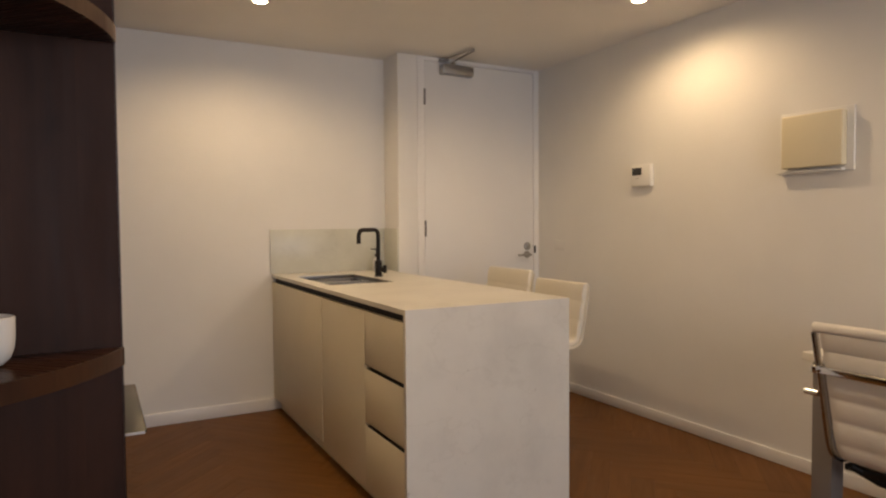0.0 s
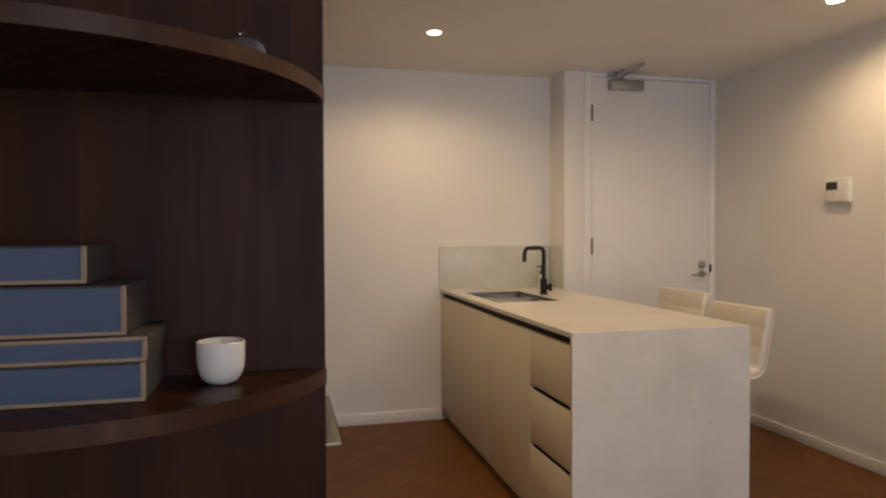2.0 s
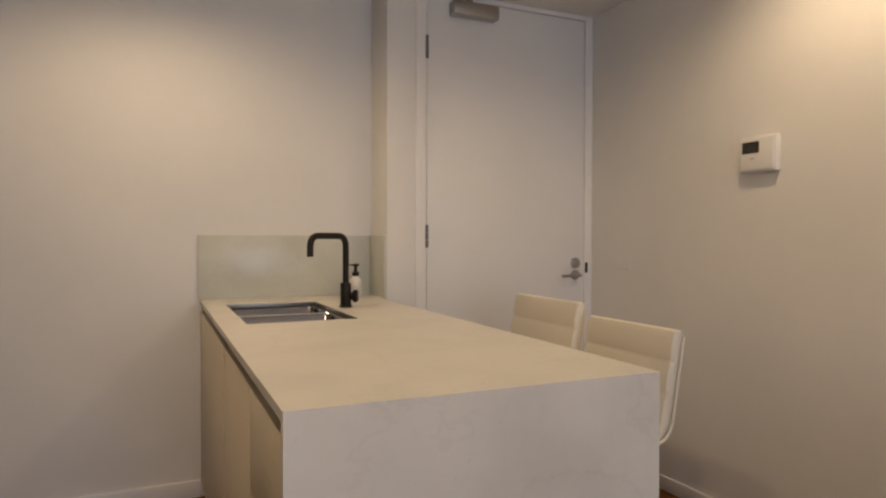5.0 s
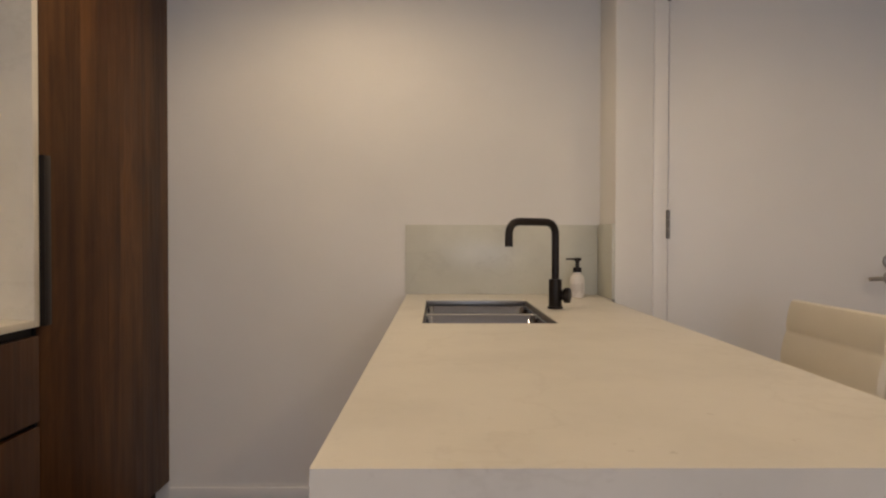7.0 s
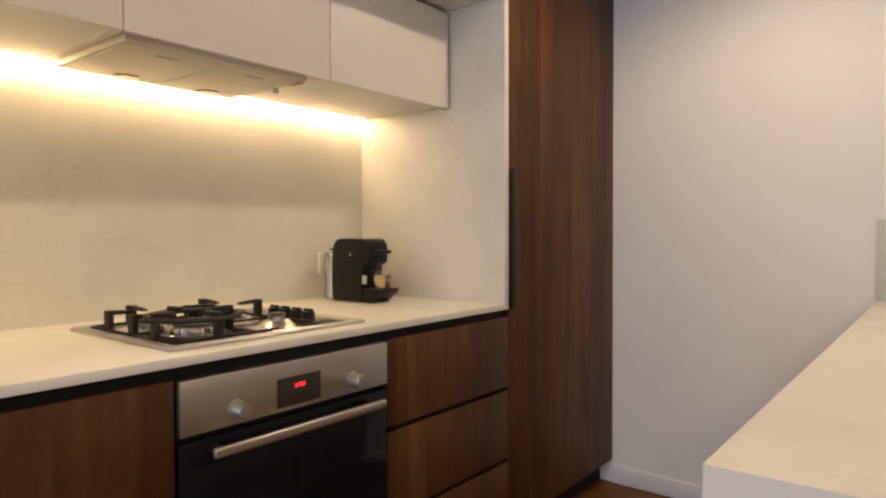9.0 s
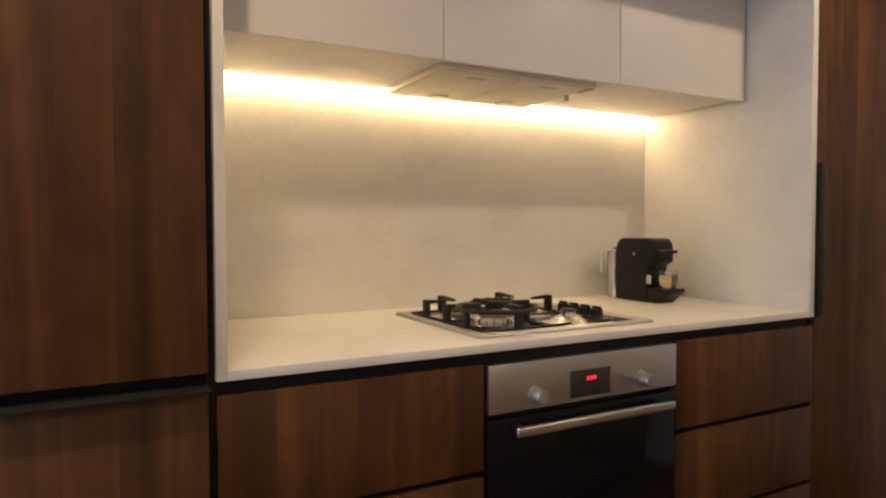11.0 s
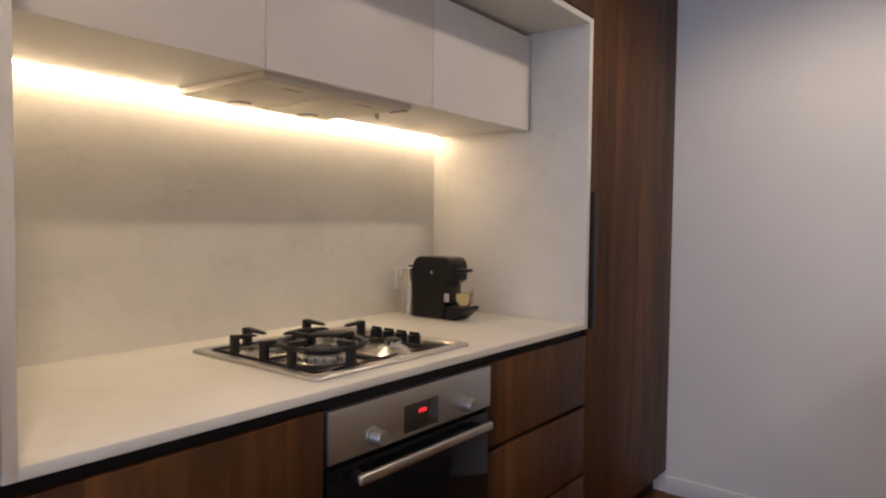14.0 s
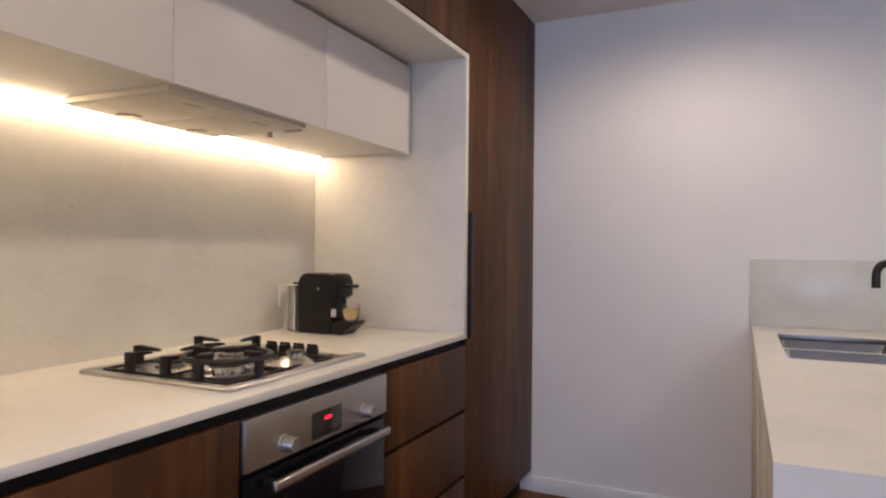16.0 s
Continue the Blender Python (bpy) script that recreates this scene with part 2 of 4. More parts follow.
SUBFLOOR = paint("subfloor", (0.03, 0.015, 0.008), 0.8, 0.1, 60, 0.1)
LAMPGLOW = glow("lamp_glow", (1.0, 0.86, 0.62), 30)
LEDGLOW = glow("led_glow", (1.0, 0.71, 0.37), 38)
REDGLOW = glow("red_digits", (1.0, 0.02, 0.03), 1.3)
CLEAR = glass("clear_glass")
AMBER = glass("amber_glass", (0.98, 0.82, 0.42), 0.12)
TANK = glass("tank_plastic", (0.96, 0.96, 0.94), 0.03)
LABELGREY = paint("label_grey", (0.42, 0.40, 0.38), 0.5, 0.05, 200, 0.05)


# ---- mesh helpers ----
def bevelled(bm, width, seg=2):
    if width > 0:
        edges = [e for e in bm.edges if len(e.link_faces) == 2 and e.calc_face_angle(0) > 0.6]
        bmesh.ops.bevel(bm, geom=edges, offset=width, segments=seg, profile=0.5, affect="EDGES")
    return bm


def box(x0, x1, y0, y1, z0, z1, bev=0.0, seg=2):
    bm = bmesh.new()
    bmesh.ops.create_cube(bm, size=1)
    for v in bm.verts:
        v.co = Vector(((x0 + x1) / 2 + v.co.x * (x1 - x0), (y0 + y1) / 2 + v.co.y * (y1 - y0), (z0 + z1) / 2 + v.co.z * (z1 - z0)))
    return bevelled(bm, bev, seg)


def joined(*meshes):
    out = bmesh.new()
    for b in meshes:
        tmp = bpy.data.meshes.new("tmp")
        b.to_mesh(tmp)
        out.from_mesh(tmp)
        bpy.data.meshes.remove(tmp)
        b.free()
    return out


def moved(bm, m):
    bmesh.ops.transform(bm, matrix=m, verts=bm.verts)
    return bm


def cylinder(p, q, r, r2=None, seg=24, bev=0.0):
    """A rod from p to q."""
    p, q = Vector(p), Vector(q)
    bm = bmesh.new()
    bmesh.ops.create_cone(bm, cap_ends=True, segments=seg, radius1=r, radius2=r if r2 is None else r2, depth=(q - p).length)
    bevelled(bm, bev, 2)
    turn = (q - p).to_track_quat("Z", "Y").to_matrix().to_4x4()
    return moved(bm, Matrix.Translation((p + q) / 2) @ turn)


def lathe(profile, seg=32, at=(0, 0, 0)):
    """A turned body from (radius, height) pairs."""
    bm = bmesh.new()
    rings = []
    for r, z in profile:
        if r < 1e-5:
            rings.append([bm.verts.new((at[0], at[1], at[2] + z))])
        else:
            rings.append([bm.verts.new((at[0] + r * math.cos(2 * math.pi * i / seg), at[1] + r * math.sin(2 * math.pi * i / seg), at[2] + z)) for i in range(seg)])
    for a, b in zip(rings, rings[1:]):
        for i in range(seg):
            j = (i + 1) % seg
            if len(a) == 1 and len(b) > 1:
                bm.faces.new((a[0], b[j], b[i]))
            elif len(b) == 1 and len(a) > 1:
                bm.faces.new((a[i], a[j], b[0]))
            elif len(a) > 1:
                bm.faces.new((a[i], a[j], b[j], b[i]))
    bmesh.ops.recalc_face_normals(bm, faces=bm.faces)
    return bm


def tube(points, r, seg=14):
    """A round pipe along points."""
    pts = [Vector(p) for p in points]
    bm = bmesh.new()
    rings = []
    side = None
    for i, p in enumerate(pts):
        d = (pts[min(i + 1, len(pts) - 1)] - pts[max(i - 1, 0)]).normalized()
        if side is None:
            side = d.orthogonal().normalized()
        side = (side - d * side.dot(d)).normalized()
        up = d.cross(side)
        rings.append([bm.verts.new(p + r * (math.cos(2 * math.pi * k / seg) * side + math.sin(2 * math.pi * k / seg) * up)) for k in range(seg)])
    for a, b in zip(rings, rings[1:]):
        for k in range(seg):
            j = (k + 1) % seg
            bm.faces.new((a[k], a[j], b[j], b[k]))
    bm.faces.new(rings[0][::-1]), bm.faces.new(rings[-1])
    bmesh.ops.recalc_face_normals(bm, faces=bm.faces)
    return bm


def flat_bar(p, q, wide, thick):
    """A flat strip from p to q, lying level."""
    p, q = Vector(p), Vector(q)
    d = q - p
    bm = box(-d.length / 2, d.length / 2, -wide / 2, wide / 2, -thick / 2, thick / 2, 0.002)
    return moved(bm, Matrix.Translation((p + q) / 2) @ Matrix.Rotation(math.atan2(d.y, d.x), 4, "Z"))


def rounded_path(points, radius, steps=7):
    """Points with their corners rounded."""
    pts = [Vector(p) for p in points]
    out = [pts[0]]
    for a, b, c in zip(pts, pts[1:], pts[2:]):
        p, q = b + (a - b).normalized() * radius, b + (c - b).normalized() * radius
        for i in range(steps + 1):
            s = i / steps
            out.append((1 - s) ** 2 * p + 2 * s * (1 - s) * b + s * s * q)
    return out + [pts[-1]]


def prism(outline, z0, z1, bev=0.0):
    """An upright solid on a plan outline."""
    bm = bmesh.new()
    f = bm.faces.new([bm.verts.new((x, y, z0)) for x, y in outline])
    top = bmesh.ops.extrude_face_region(bm, geom=[f])
    bmesh.ops.translate(bm, vec=(0, 0, z1 - z0), verts=[v for v in top["geom"] if isinstance(v, bmesh.types.BMVert)])
    bmesh.ops.recalc_face_normals(bm, faces=bm.faces)
    return bevelled(bm, bev, 2)


def slab_hole(x0, x1, y0, y1, z0, z1, hx0, hx1, hy0, hy1):
    """A slab with a rectangular hole through it."""
    bm = bmesh.new()
    xs, ys = (x0, hx0, hx1, x1), (y0, hy0, hy1, y1)
    lo = [[bm.verts.new((x, y, z0)) for y in ys] for x in xs]
    hi = [[bm.verts.new((x, y, z1)) for y in ys] for x in xs]
    for i in range(3):
        for j in range(3):
            if (i, j) == (1, 1):
                continue
            bm.faces.new((hi[i][j], hi[i + 1][j], hi[i + 1][j + 1], hi[i][j + 1]))
            bm.faces.new((lo[i][j], lo[i][j + 1], lo[i + 1][j + 1], lo[i + 1][j]))
    for e in [e for e in bm.edges if len(e.link_faces) == 1 and abs(e.verts[0].co.z - z1) < 1e-6]:
        a, b = e.verts
        twin = [min((v for row in lo for v in row), key=lambda w: (w.co.xy - p.co.xy).length) for p in (a, b)]
        bm.faces.new((a, b, twin[1], twin[0]))
    bmesh.ops.recalc_face_normals(bm, faces=bm.faces)
    return bm


def thing(name, at, label, category, group="", kind=""):
    """The empty at the base of a thing."""
    ob = new(name)
    ob.empty_display_size = 0.1
    ob.location = at
    return tagged(ob, label, category, group, kind)


def root_of(ob):
    while ob.parent:
        ob = ob.parent
    return ob


def smooth_mesh(me, angle=0.7):
    bm = bmesh.new()
    bm.from_mesh(me)
    for f in bm.faces:
        f.smooth = True
    for e in bm.edges:
        if len(e.link_faces) != 2 or e.calc_face_angle(0) > angle:
            e.smooth = False
    bm.to_mesh(me)
    bm.free()


def part(name, bm, material, parent=None, label=""):
    """One mesh, given in world coordinates, under a thing or a part."""
    if parent is not None:
        at = root_of(parent).location
        for v in bm.verts:
            v.co -= at
    me = bpy.data.meshes.new(name)
    bm.to_mesh(me)
    bm.free()
    me.materials.append(material)
    smooth_mesh(me)
    ob = new(name, me)
    ob.parent = parent
    if label:
        ob["label"] = label
    return ob


def solid(name, bm, material, label, category, at=None, kind="", group=""):
    """A thing that is one mesh."""
    if at is not None:
        for v in bm.verts:
            v.co -= Vector(at)
    ob = part(name, bm, material)
    if at is not None:
        ob.location = at
    return tagged(ob, label, category, group, kind)


def setting(name, bm, material, label, category):
    return solid(name, bm, material, label, category, kind="structure")


# ---- shell of the room ----
floor = setting("floor", box(LEFT - 0.15, RIGHT + 0.15, BACK - 0.15, FAR + 0.15, -0.16, -0.012), SUBFLOOR, "brown herringbone timber floor of narrow boards", "floor")
setting("ceiling", box(LEFT - 0.15, RIGHT + 0.15, BACK - 0.15, FAR + 0.15, CEIL, CEIL + 0.12), CEILING, "flat cream-white painted plaster ceiling", "ceiling")
setting("wall_north", box(LEFT - 0.15, NIB, FAR, FAR + 0.15, 0, CEIL), WALL, "plain white painted wall behind the sink bench", "wall")
# wall with the entry door: pier, narrow pier, lintel
DX0, DX1, DZ = 2.14, 3.158, 2.354
setting("wall_door", joined(box(NIB, DX0, DOORWALL, FAR + 0.15, 0, CEIL, 0.003), box(DX1, RIGHT, DOORWALL, FAR + 0.15, 0, CEIL),
                            box(DX0, DX1, DOORWALL, FAR + 0.15, DZ, CEIL)), WALL, "white painted wall around the entry door", "wall")
setting("wall_door_back", box(DX0 - 0.1, DX1 + 0.1, FAR + 0.15, FAR + 0.2, 0, CEIL), WALL, "plain wall closing off behind the door", "wall")
setting("wall_east", box(RIGHT, RIGHT + 0.15, BACK - 0.15, FAR + 0.15, 0, CEIL), WALL, "long plain white painted wall beside the door", "wall")
setting("wall_west", box(LEFT - 0.15, LEFT, BACK - 0.15, FAR, 0, CEIL), WALL, "white painted wall behind the kitchen joinery", "wall")
WX0, WX1, WZ0, WZ1 = 0.3, 2.7, 0.8, 2.25
setting("wall_south", joined(box(LEFT, WX0, BACK - 0.15, BACK, 0, CEIL), box(WX1, RIGHT, BACK - 0.15, BACK, 0, CEIL),
                             box(WX0, WX1, BACK - 0.15, BACK, 0, WZ0), box(WX0, WX1, BACK - 0.15, BACK, WZ1, CEIL)), WALL, "white painted wall with a wide window", "wall")
window = setting("window_1", joined(box(WX0, WX0 + 0.05, BACK - 0.11, BACK - 0.05, WZ0, WZ1), box(WX1 - 0.05, WX1, BACK - 0.11, BACK - 0.05, WZ0, WZ1),
                                    box(WX0 + 0.05, WX1 - 0.05, BACK - 0.11, BACK - 0.05, WZ0, WZ0 + 0.05), box(WX0 + 0.05, WX1 - 0.05, BACK - 0.11, BACK - 0.05, WZ1 - 0.05, WZ1),
                                    box(1.475, 1.525, BACK - 0.11, BACK - 0.05, WZ0 + 0.05, WZ1 - 0.05)), MATBLACK, "wide dark framed window to the outside", "window")
for wx in (WX0 + 0.05, 1.525):
    pane = part("pane", box(wx, wx + 1.125, BACK - 0.085, BACK - 0.079, WZ0 + 0.05, WZ1 - 0.05), CLEAR, window)
    pane.visible_shadow = False

# baseboards, each with a chamfered top
def baseboard(name, bm, label):
    return setting(name, bm, TRIM, label, "baseboard")


BH = 0.078
baseboard("baseboard_north", box(FACE + 0.002, 1.188, FAR - 0.014, FAR, 0, BH, 0.004), "low white painted skirting under the plain wall")
baseboard("baseboard_east", box(RIGHT - 0.014, RIGHT, BACK, DOORWALL, 0, 0.066, 0.004), "low white painted skirting along the long wall")
baseboard("baseboard_door", box(NIB + 0.002, DX0, DOORWALL - 0.014, DOORWALL, 0, BH, 0.004), "low white painted skirting beside the door")

# ---- entry door ----
LX0, LX1, LZ = 2.197, 3.113, 2.331
door = tagged(thing("door_1", ((LX0 + LX1) / 2, DOORWALL, 0), "closed flush white painted entry door with satin steel fittings", "door"), kind="structure")
part("door_frame", joined(box(DX0, LX0 - 0.003, DOORWALL - 0.005, DOORWALL + 0.10, 0, DZ, 0.002), box(LX1 + 0.003, DX1, DOORWALL - 0.005, DOORWALL + 0.10, 0, DZ, 0.002),
                          box(LX0 - 0.003, LX1 + 0.003, DOORWALL - 0.005, DOORWALL + 0.10, LZ + 0.004, DZ, 0.002)), TRIM, door, "white painted steel frame")
part("door_leaf", box(LX0, LX1, DOORWALL + 0.0, DOORWALL + 0.045, 0.008, LZ, 0.002), DOORPAINT, door)
part("door_stop", box(LX0 - 0.003, LX1 + 0.003, DOORWALL + 0.047, DOORWALL + 0.1, 0, LZ + 0.004), BLACKGAP, door)
for hz in (2.03, 1.124, 0.22):
    part("hinge", joined(*(cylinder((LX0 - 0.002, DOORWALL - 0.007, hz + 0.037 * k), (LX0 - 0.002, DOORWALL - 0.007, hz + 0.037 * k + 0.0355), 0.0075, seg=14, bev=0.001) for k in range(3))), HINGESTEEL, door, "satin steel butt hinge")
lock = part("lock", joined(cylinder((3.055, DOORWALL - 0.012, 1.038), (3.055, DOORWALL + 0.002, 1.038), 0.029, seg=28, bev=0.003),
                           cylinder((3.055, DOORWALL - 0.022, 1.038), (3.055, DOORWALL - 0.010, 1.038), 0.014, seg=20, bev=0.002)), DULLSTEEL, door, "round steel deadlock cylinder")
part("door_handle", joined(cylinder((3.055, DOORWALL - 0.012, 0.975), (3.055, DOORWALL + 0.002, 0.975), 0.026, seg=28, bev=0.003),
                           cylinder((3.055, DOORWALL - 0.055, 0.975), (3.055, DOORWALL - 0.01, 0.975), 0.009, seg=16),
                           tube(rounded_path([(3.055, DOORWALL - 0.05, 0.975), (3.0, DOORWALL - 0.054, 0.975), (2.945, DOORWALL - 0.05, 0.972)], 0.02), 0.008)), DULLSTEEL, door, "steel lever handle")
part("strike_plate", box(3.118, 3.134, DOORWALL - 0.009, DOORWALL - 0.0048, 0.985, 1.04, 0.001), MATBLACK, door)
closer = thing("door_closer", (2.43, DOORWALL, 2.25), "grey metal overhead door closer fixed to the white door", "door closer")
part("closer_body", box(2.312, 2.56, DOORWALL - 0.062, DOORWALL - 0.001, 2.245, 2.312, 0.008, 3), DULLSTEEL, closer)
part("closer_pivot", cylinder((2.41, DOORWALL - 0.03, 2.31), (2.41, DOORWALL - 0.03, 2.333), 0.016, seg=18, bev=0.002), DULLSTEEL, closer)
part("closer_arm", flat_bar((2.41, DOORWALL - 0.03, 2.337), (2.385, 3.865, 2.337), 0.015, 0.006), DULLSTEEL, closer)
part("closer_link", flat_bar((2.385, 3.865, 2.346), (2.335, DOORWALL - 0.02, 2.349), 0.012, 0.006), DULLSTEEL, closer)
part("closer_shoe", box(2.305, 2.365, DOORWALL - 0.05, DOORWALL - 0.0055, 2.334, 2.352, 0.003), DULLSTEEL, closer)

# ---- things on the long wall ----
def on_wall(y0, y1, z0, z1, d0, d1, bev=0.004):
    return box(RIGHT - d1, RIGHT - d0, y0, y1, z0, z1, bev, 3)


thermo = thing("thermostat", (RIGHT, 3.147, 1.5), "white wall thermostat with a small dark display", "thermostat")
part("thermostat_body", on_wall(3.066, 3.229, 1.429, 1.567, 0.0, 0.03, 0.006), WHITEPLASTIC, thermo)
part("thermostat_cover", on_wall(3.073, 3.222, 1.436, 1.560, 0.0305, 0.034, 0.003), WHITEPLASTIC, thermo)
part("display", on_wall(3.135, 3.212, 1.502, 1.547, 0.0345, 0.036, 0.001), SCREEN, thermo, "dark glass display")
part("label_bar", on_wall(3.155, 3.178, 1.479, 1.483, 0.0345, 0.0352, 0.0), LABELGREY, thermo)
board = thing("switchboard_cover", (RIGHT, 2.07, 1.58), "cream plastic box cover on a white wall plate", "switchboard")
part("back_plate", on_wall(1.893, 2.245, 1.440, 1.730, 0.0, 0.012, 0.003), WHITEPLASTIC, board)
part("cover", on_wall(1.920, 2.212, 1.462, 1.712, 0.014, 0.055, 0.008), CREAMPLASTIC, board, "cream box cover")
part("ledge", on_wall(1.93, 2.245, 1.440, 1.452, 0.0125, 0.04, 0.002), WHITEPLASTIC, board)
plate = thing("light_switch", (RIGHT, 3.96, 1.05), "small white rocker light switch plate", "light switch")
part("switch_plate", on_wall(3.904, 4.017, 1.012, 1.083, 0.0, 0.004, 0.002), WALL, plate)
for sy in (3.935, 3.975):
    part("rocker", on_wall(sy, sy + 0.014, 1.036, 1.06, 0.0042, 0.0055, 0.001), WALL, plate)

# ---- ceiling downlights ----
# the last fitting only goes with the added fill lamp
for lx, ly, watts in DOWNLIGHTS:
    d = thing("downlight", (lx, ly, CEIL), "round white recessed ceiling downlight, switched on", "downlight", "ceiling downlights")
    part("trim_ring", lathe([(0.036, -0.001), (0.036, -0.004), (0.046, -0.005), (0.047, -0.001)], 36, (lx, ly, CEIL)), WHITEPLASTIC, d)
    part("lens", lathe([(0.0, -0.006), (0.02, -0.0056), (0.031, -0.004), (0.0355, -0.001), (0.0, -0.001)], 36, (lx, ly, CEIL)), LAMPGLOW, d, "glowing warm lens")

# ---- kitchen run along the west wall ----
NY0, NY1 = 1.775, 3.562               # outside of the stone lined niche
NI0, NI1 = 1.795, 3.536               # inside of it
NTOP, NBACK, NFRONT = 1.933, -0.487, 0.2
KICK = 0.1

# splashback, side linings and soffit of the niche
lining = thing("niche_lining", ((NBACK + FACE) / 2, 2.66, TOP), "pale marbled stone splashback lining a cooking niche", "splashback")
part("splashback", box(LEFT + 0.001, NBACK, NI0, NI1, TOP, NTOP), STONE, lining)
part("side_panel", box(NBACK, NFRONT, NY0, NI0, TOP - 0.02, NTOP + 0.02, 0.0015), STONE, lining)
part("side_panel", box(NBACK, NFRONT, NI1, NY1, TOP - 0.02, NTOP + 0.02, 0.0015), STONE, lining)
part("soffit", box(NBACK, NFRONT, NI0, NI1, NTOP, NTOP + 0.02, 0.0015), STONE, lining)
worktop = solid("worktop", box(NBACK, NFRONT, NI0, NI1, TOP - 0.02, TOP, 0.0015), STONE, "thin pale stone worktop of the cooking niche", "worktop", (0, 2.66, TOP - 0.02))

# black shadow channels around the niche
chan = thing("shadow_channel", (0.15, 2.66, 0.84), "matt black recessed finger channel around the niche", "trim", kind="structure")
part("channel_left", box(0.05, FACE - 0.008, 1.760, NY0 - 0.001, KICK, CEIL - 0.002), BLACKGAP, chan)
part("channel_top", box(0.05, FACE - 0.008, NY0, 3.572, NTOP + 0.021, NTOP + 0.034), BLACKGAP, chan)
part("channel_right", box(0.05, FACE - 0.008, NY1 + 0.001, 3.574, KICK, NTOP + 0.02), BLACKGAP, chan)
part("channel_bottom", box(0.05, FACE - 0.014, NY0, NY1, 0.82, TOP - 0.0205), BLACKGAP, chan)
solid("plinth", box(0.10, 0.13, 1.356, FAR - 0.001, 0.0, KICK - 0.001), BLACKGAP, "dark recessed plinth under the wooden kitchen fronts", "plinth", (0.12, 2.9, 0))
solid("overhead_panel", box(LEFT + 0.001, FACE, NY0, 3.572, NTOP + 0.035, CEIL - 0.003, 0.001), WOOD, "walnut veneer bulkhead panel above the niche", "panel", (0, 2.66, NTOP + 0.035))

# tall larder cabinet beside the plain wall
larder = thing("larder_cabinet", (-0.15, 4.0, 0), "tall walnut veneer larder with a black edge pull", "cabinet", "walnut kitchen cabinets")
part("cabinet_body", box(LEFT + 0.001, FACE - 0.022, 3.58, FAR - 0.001, KICK, CEIL - 0.012), BLACKGAP, larder)
ld = part("door", box(FACE - 0.02, FACE, 3.5765, FAR - 0.004, KICK + 0.004, CEIL - 0.006, 0.0015), WOOD, larder)
part("handle", joined(box(FACE + 0.0005, FACE + 0.022, 3.5665, 3.5685, 0.875, 1.355), box(FACE + 0.0005, FACE + 0.022, 3.5685, 3.598, 0.875, 1.355, 0.0015)), MATBLACK, ld, "long black metal edge pull")

# integrated fridge
fridge = thing("integrated_fridge", (-0.15, 1.55, 0), "built-in fridge behind walnut veneer doors with a dark pull lip", "fridge")
part("cabinet_body", box(LEFT + 0.001, FACE - 0.024, 1.358, 1.759, KICK, CEIL - 0.012), BLACKGAP, fridge)
part("upper_door", box(FACE - 0.018, 0.2115, 1.3565, 1.759, 0.895, CEIL - 0.006, 0.0015), WOOD, fridge)
lowd = part("lower_door", box(FACE - 0.018, 0.2115, 1.3565, 1.759, KICK + 0.004, 0.868, 0.0015), WOOD, fridge)
part("pull_lip", box(FACE - 0.018, 0.2455, 1.400, 1.759, 0.8695, 0.8725, 0.0008), LIPDARK, lowd, "dark satin finger pull lip")
part("lip_edge", box(0.2458, 0.2472, 1.400, 1.759, 0.8685, 0.8727, 0.0004), MATBLACK, lowd, "dark lip edge")
part("lip_end", box(0.2126, 0.2440, 1.3975, 1.3998, 0.8685, 0.8727, 0.0005), PALEGREY, lowd, "pale cut end of the lip")
gable = thing("gable_panel", (-0.14, 1.345, 0), "walnut gable panel, shade in its colour, behind the round-ended shelves", "panel")
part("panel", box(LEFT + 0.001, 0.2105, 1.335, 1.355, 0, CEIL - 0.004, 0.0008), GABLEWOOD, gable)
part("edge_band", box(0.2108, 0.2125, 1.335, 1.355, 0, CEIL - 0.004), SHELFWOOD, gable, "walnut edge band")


def drawer_unit(name, y0, y1, splits, label):
    """A base unit: dark carcass and fronts with finger gaps between."""
    u = thing(name, (-0.1, (y0 + y1) / 2, 0), label, "drawer unit", "walnut kitchen cabinets")
    part("carcass", box(NBACK, FACE - 0.024, y0, y1, KICK, 0.82), BLACKGAP, u)
    for z0, z1 in splits:
        part("drawer_front", box(FACE - 0.02, FACE, y0 + 0.0015, y1 - 0.0015, z0, z1, 0.0015), WOOD, u)
    return u


ROWS_Z = [(0.604, 0.846), (0.355, 0.589), (KICK + 0.004, 0.34)]
drawer_unit("drawer_unit", NY0, 2.354, ROWS_Z, "walnut veneer drawer unit with black finger gaps")
drawer_unit("drawer_unit", 2.964, 3.575, ROWS_Z, "walnut veneer drawer unit beside the oven")

# ---- oven ----
OY0, OY1 = 2.361, 2.958
oven = thing("oven", (0, 2.66, 0.245), "built-in stainless steel oven with black glass door", "oven")
part("oven_body", box(-0.36, 0.15, OY0 + 0.01, OY1 - 0.01, 0.25, 0.84), BLACKGAP, oven)
part("fascia", box(0.151, 0.197, OY0, OY1, 0.729, 0.843, 0.0025), STEEL, oven, "brushed steel control panel")
part("vent_gap", box(0.152, 0.178, OY0 + 0.002, OY1 - 0.002, 0.7155, 0.7285), BLACKGAP, oven)
part("glass_door", box(0.151, 0.192, OY0, OY1, 0.248, 0.715, 0.003), OVENGLASS, oven, "black glass oven door")
hbar = part("handle", box(0.224, 0.239, OY0 + 0.052, OY1 - 0.045, 0.681, 0.703, 0.005, 3), STEEL, oven, "steel bar handle")
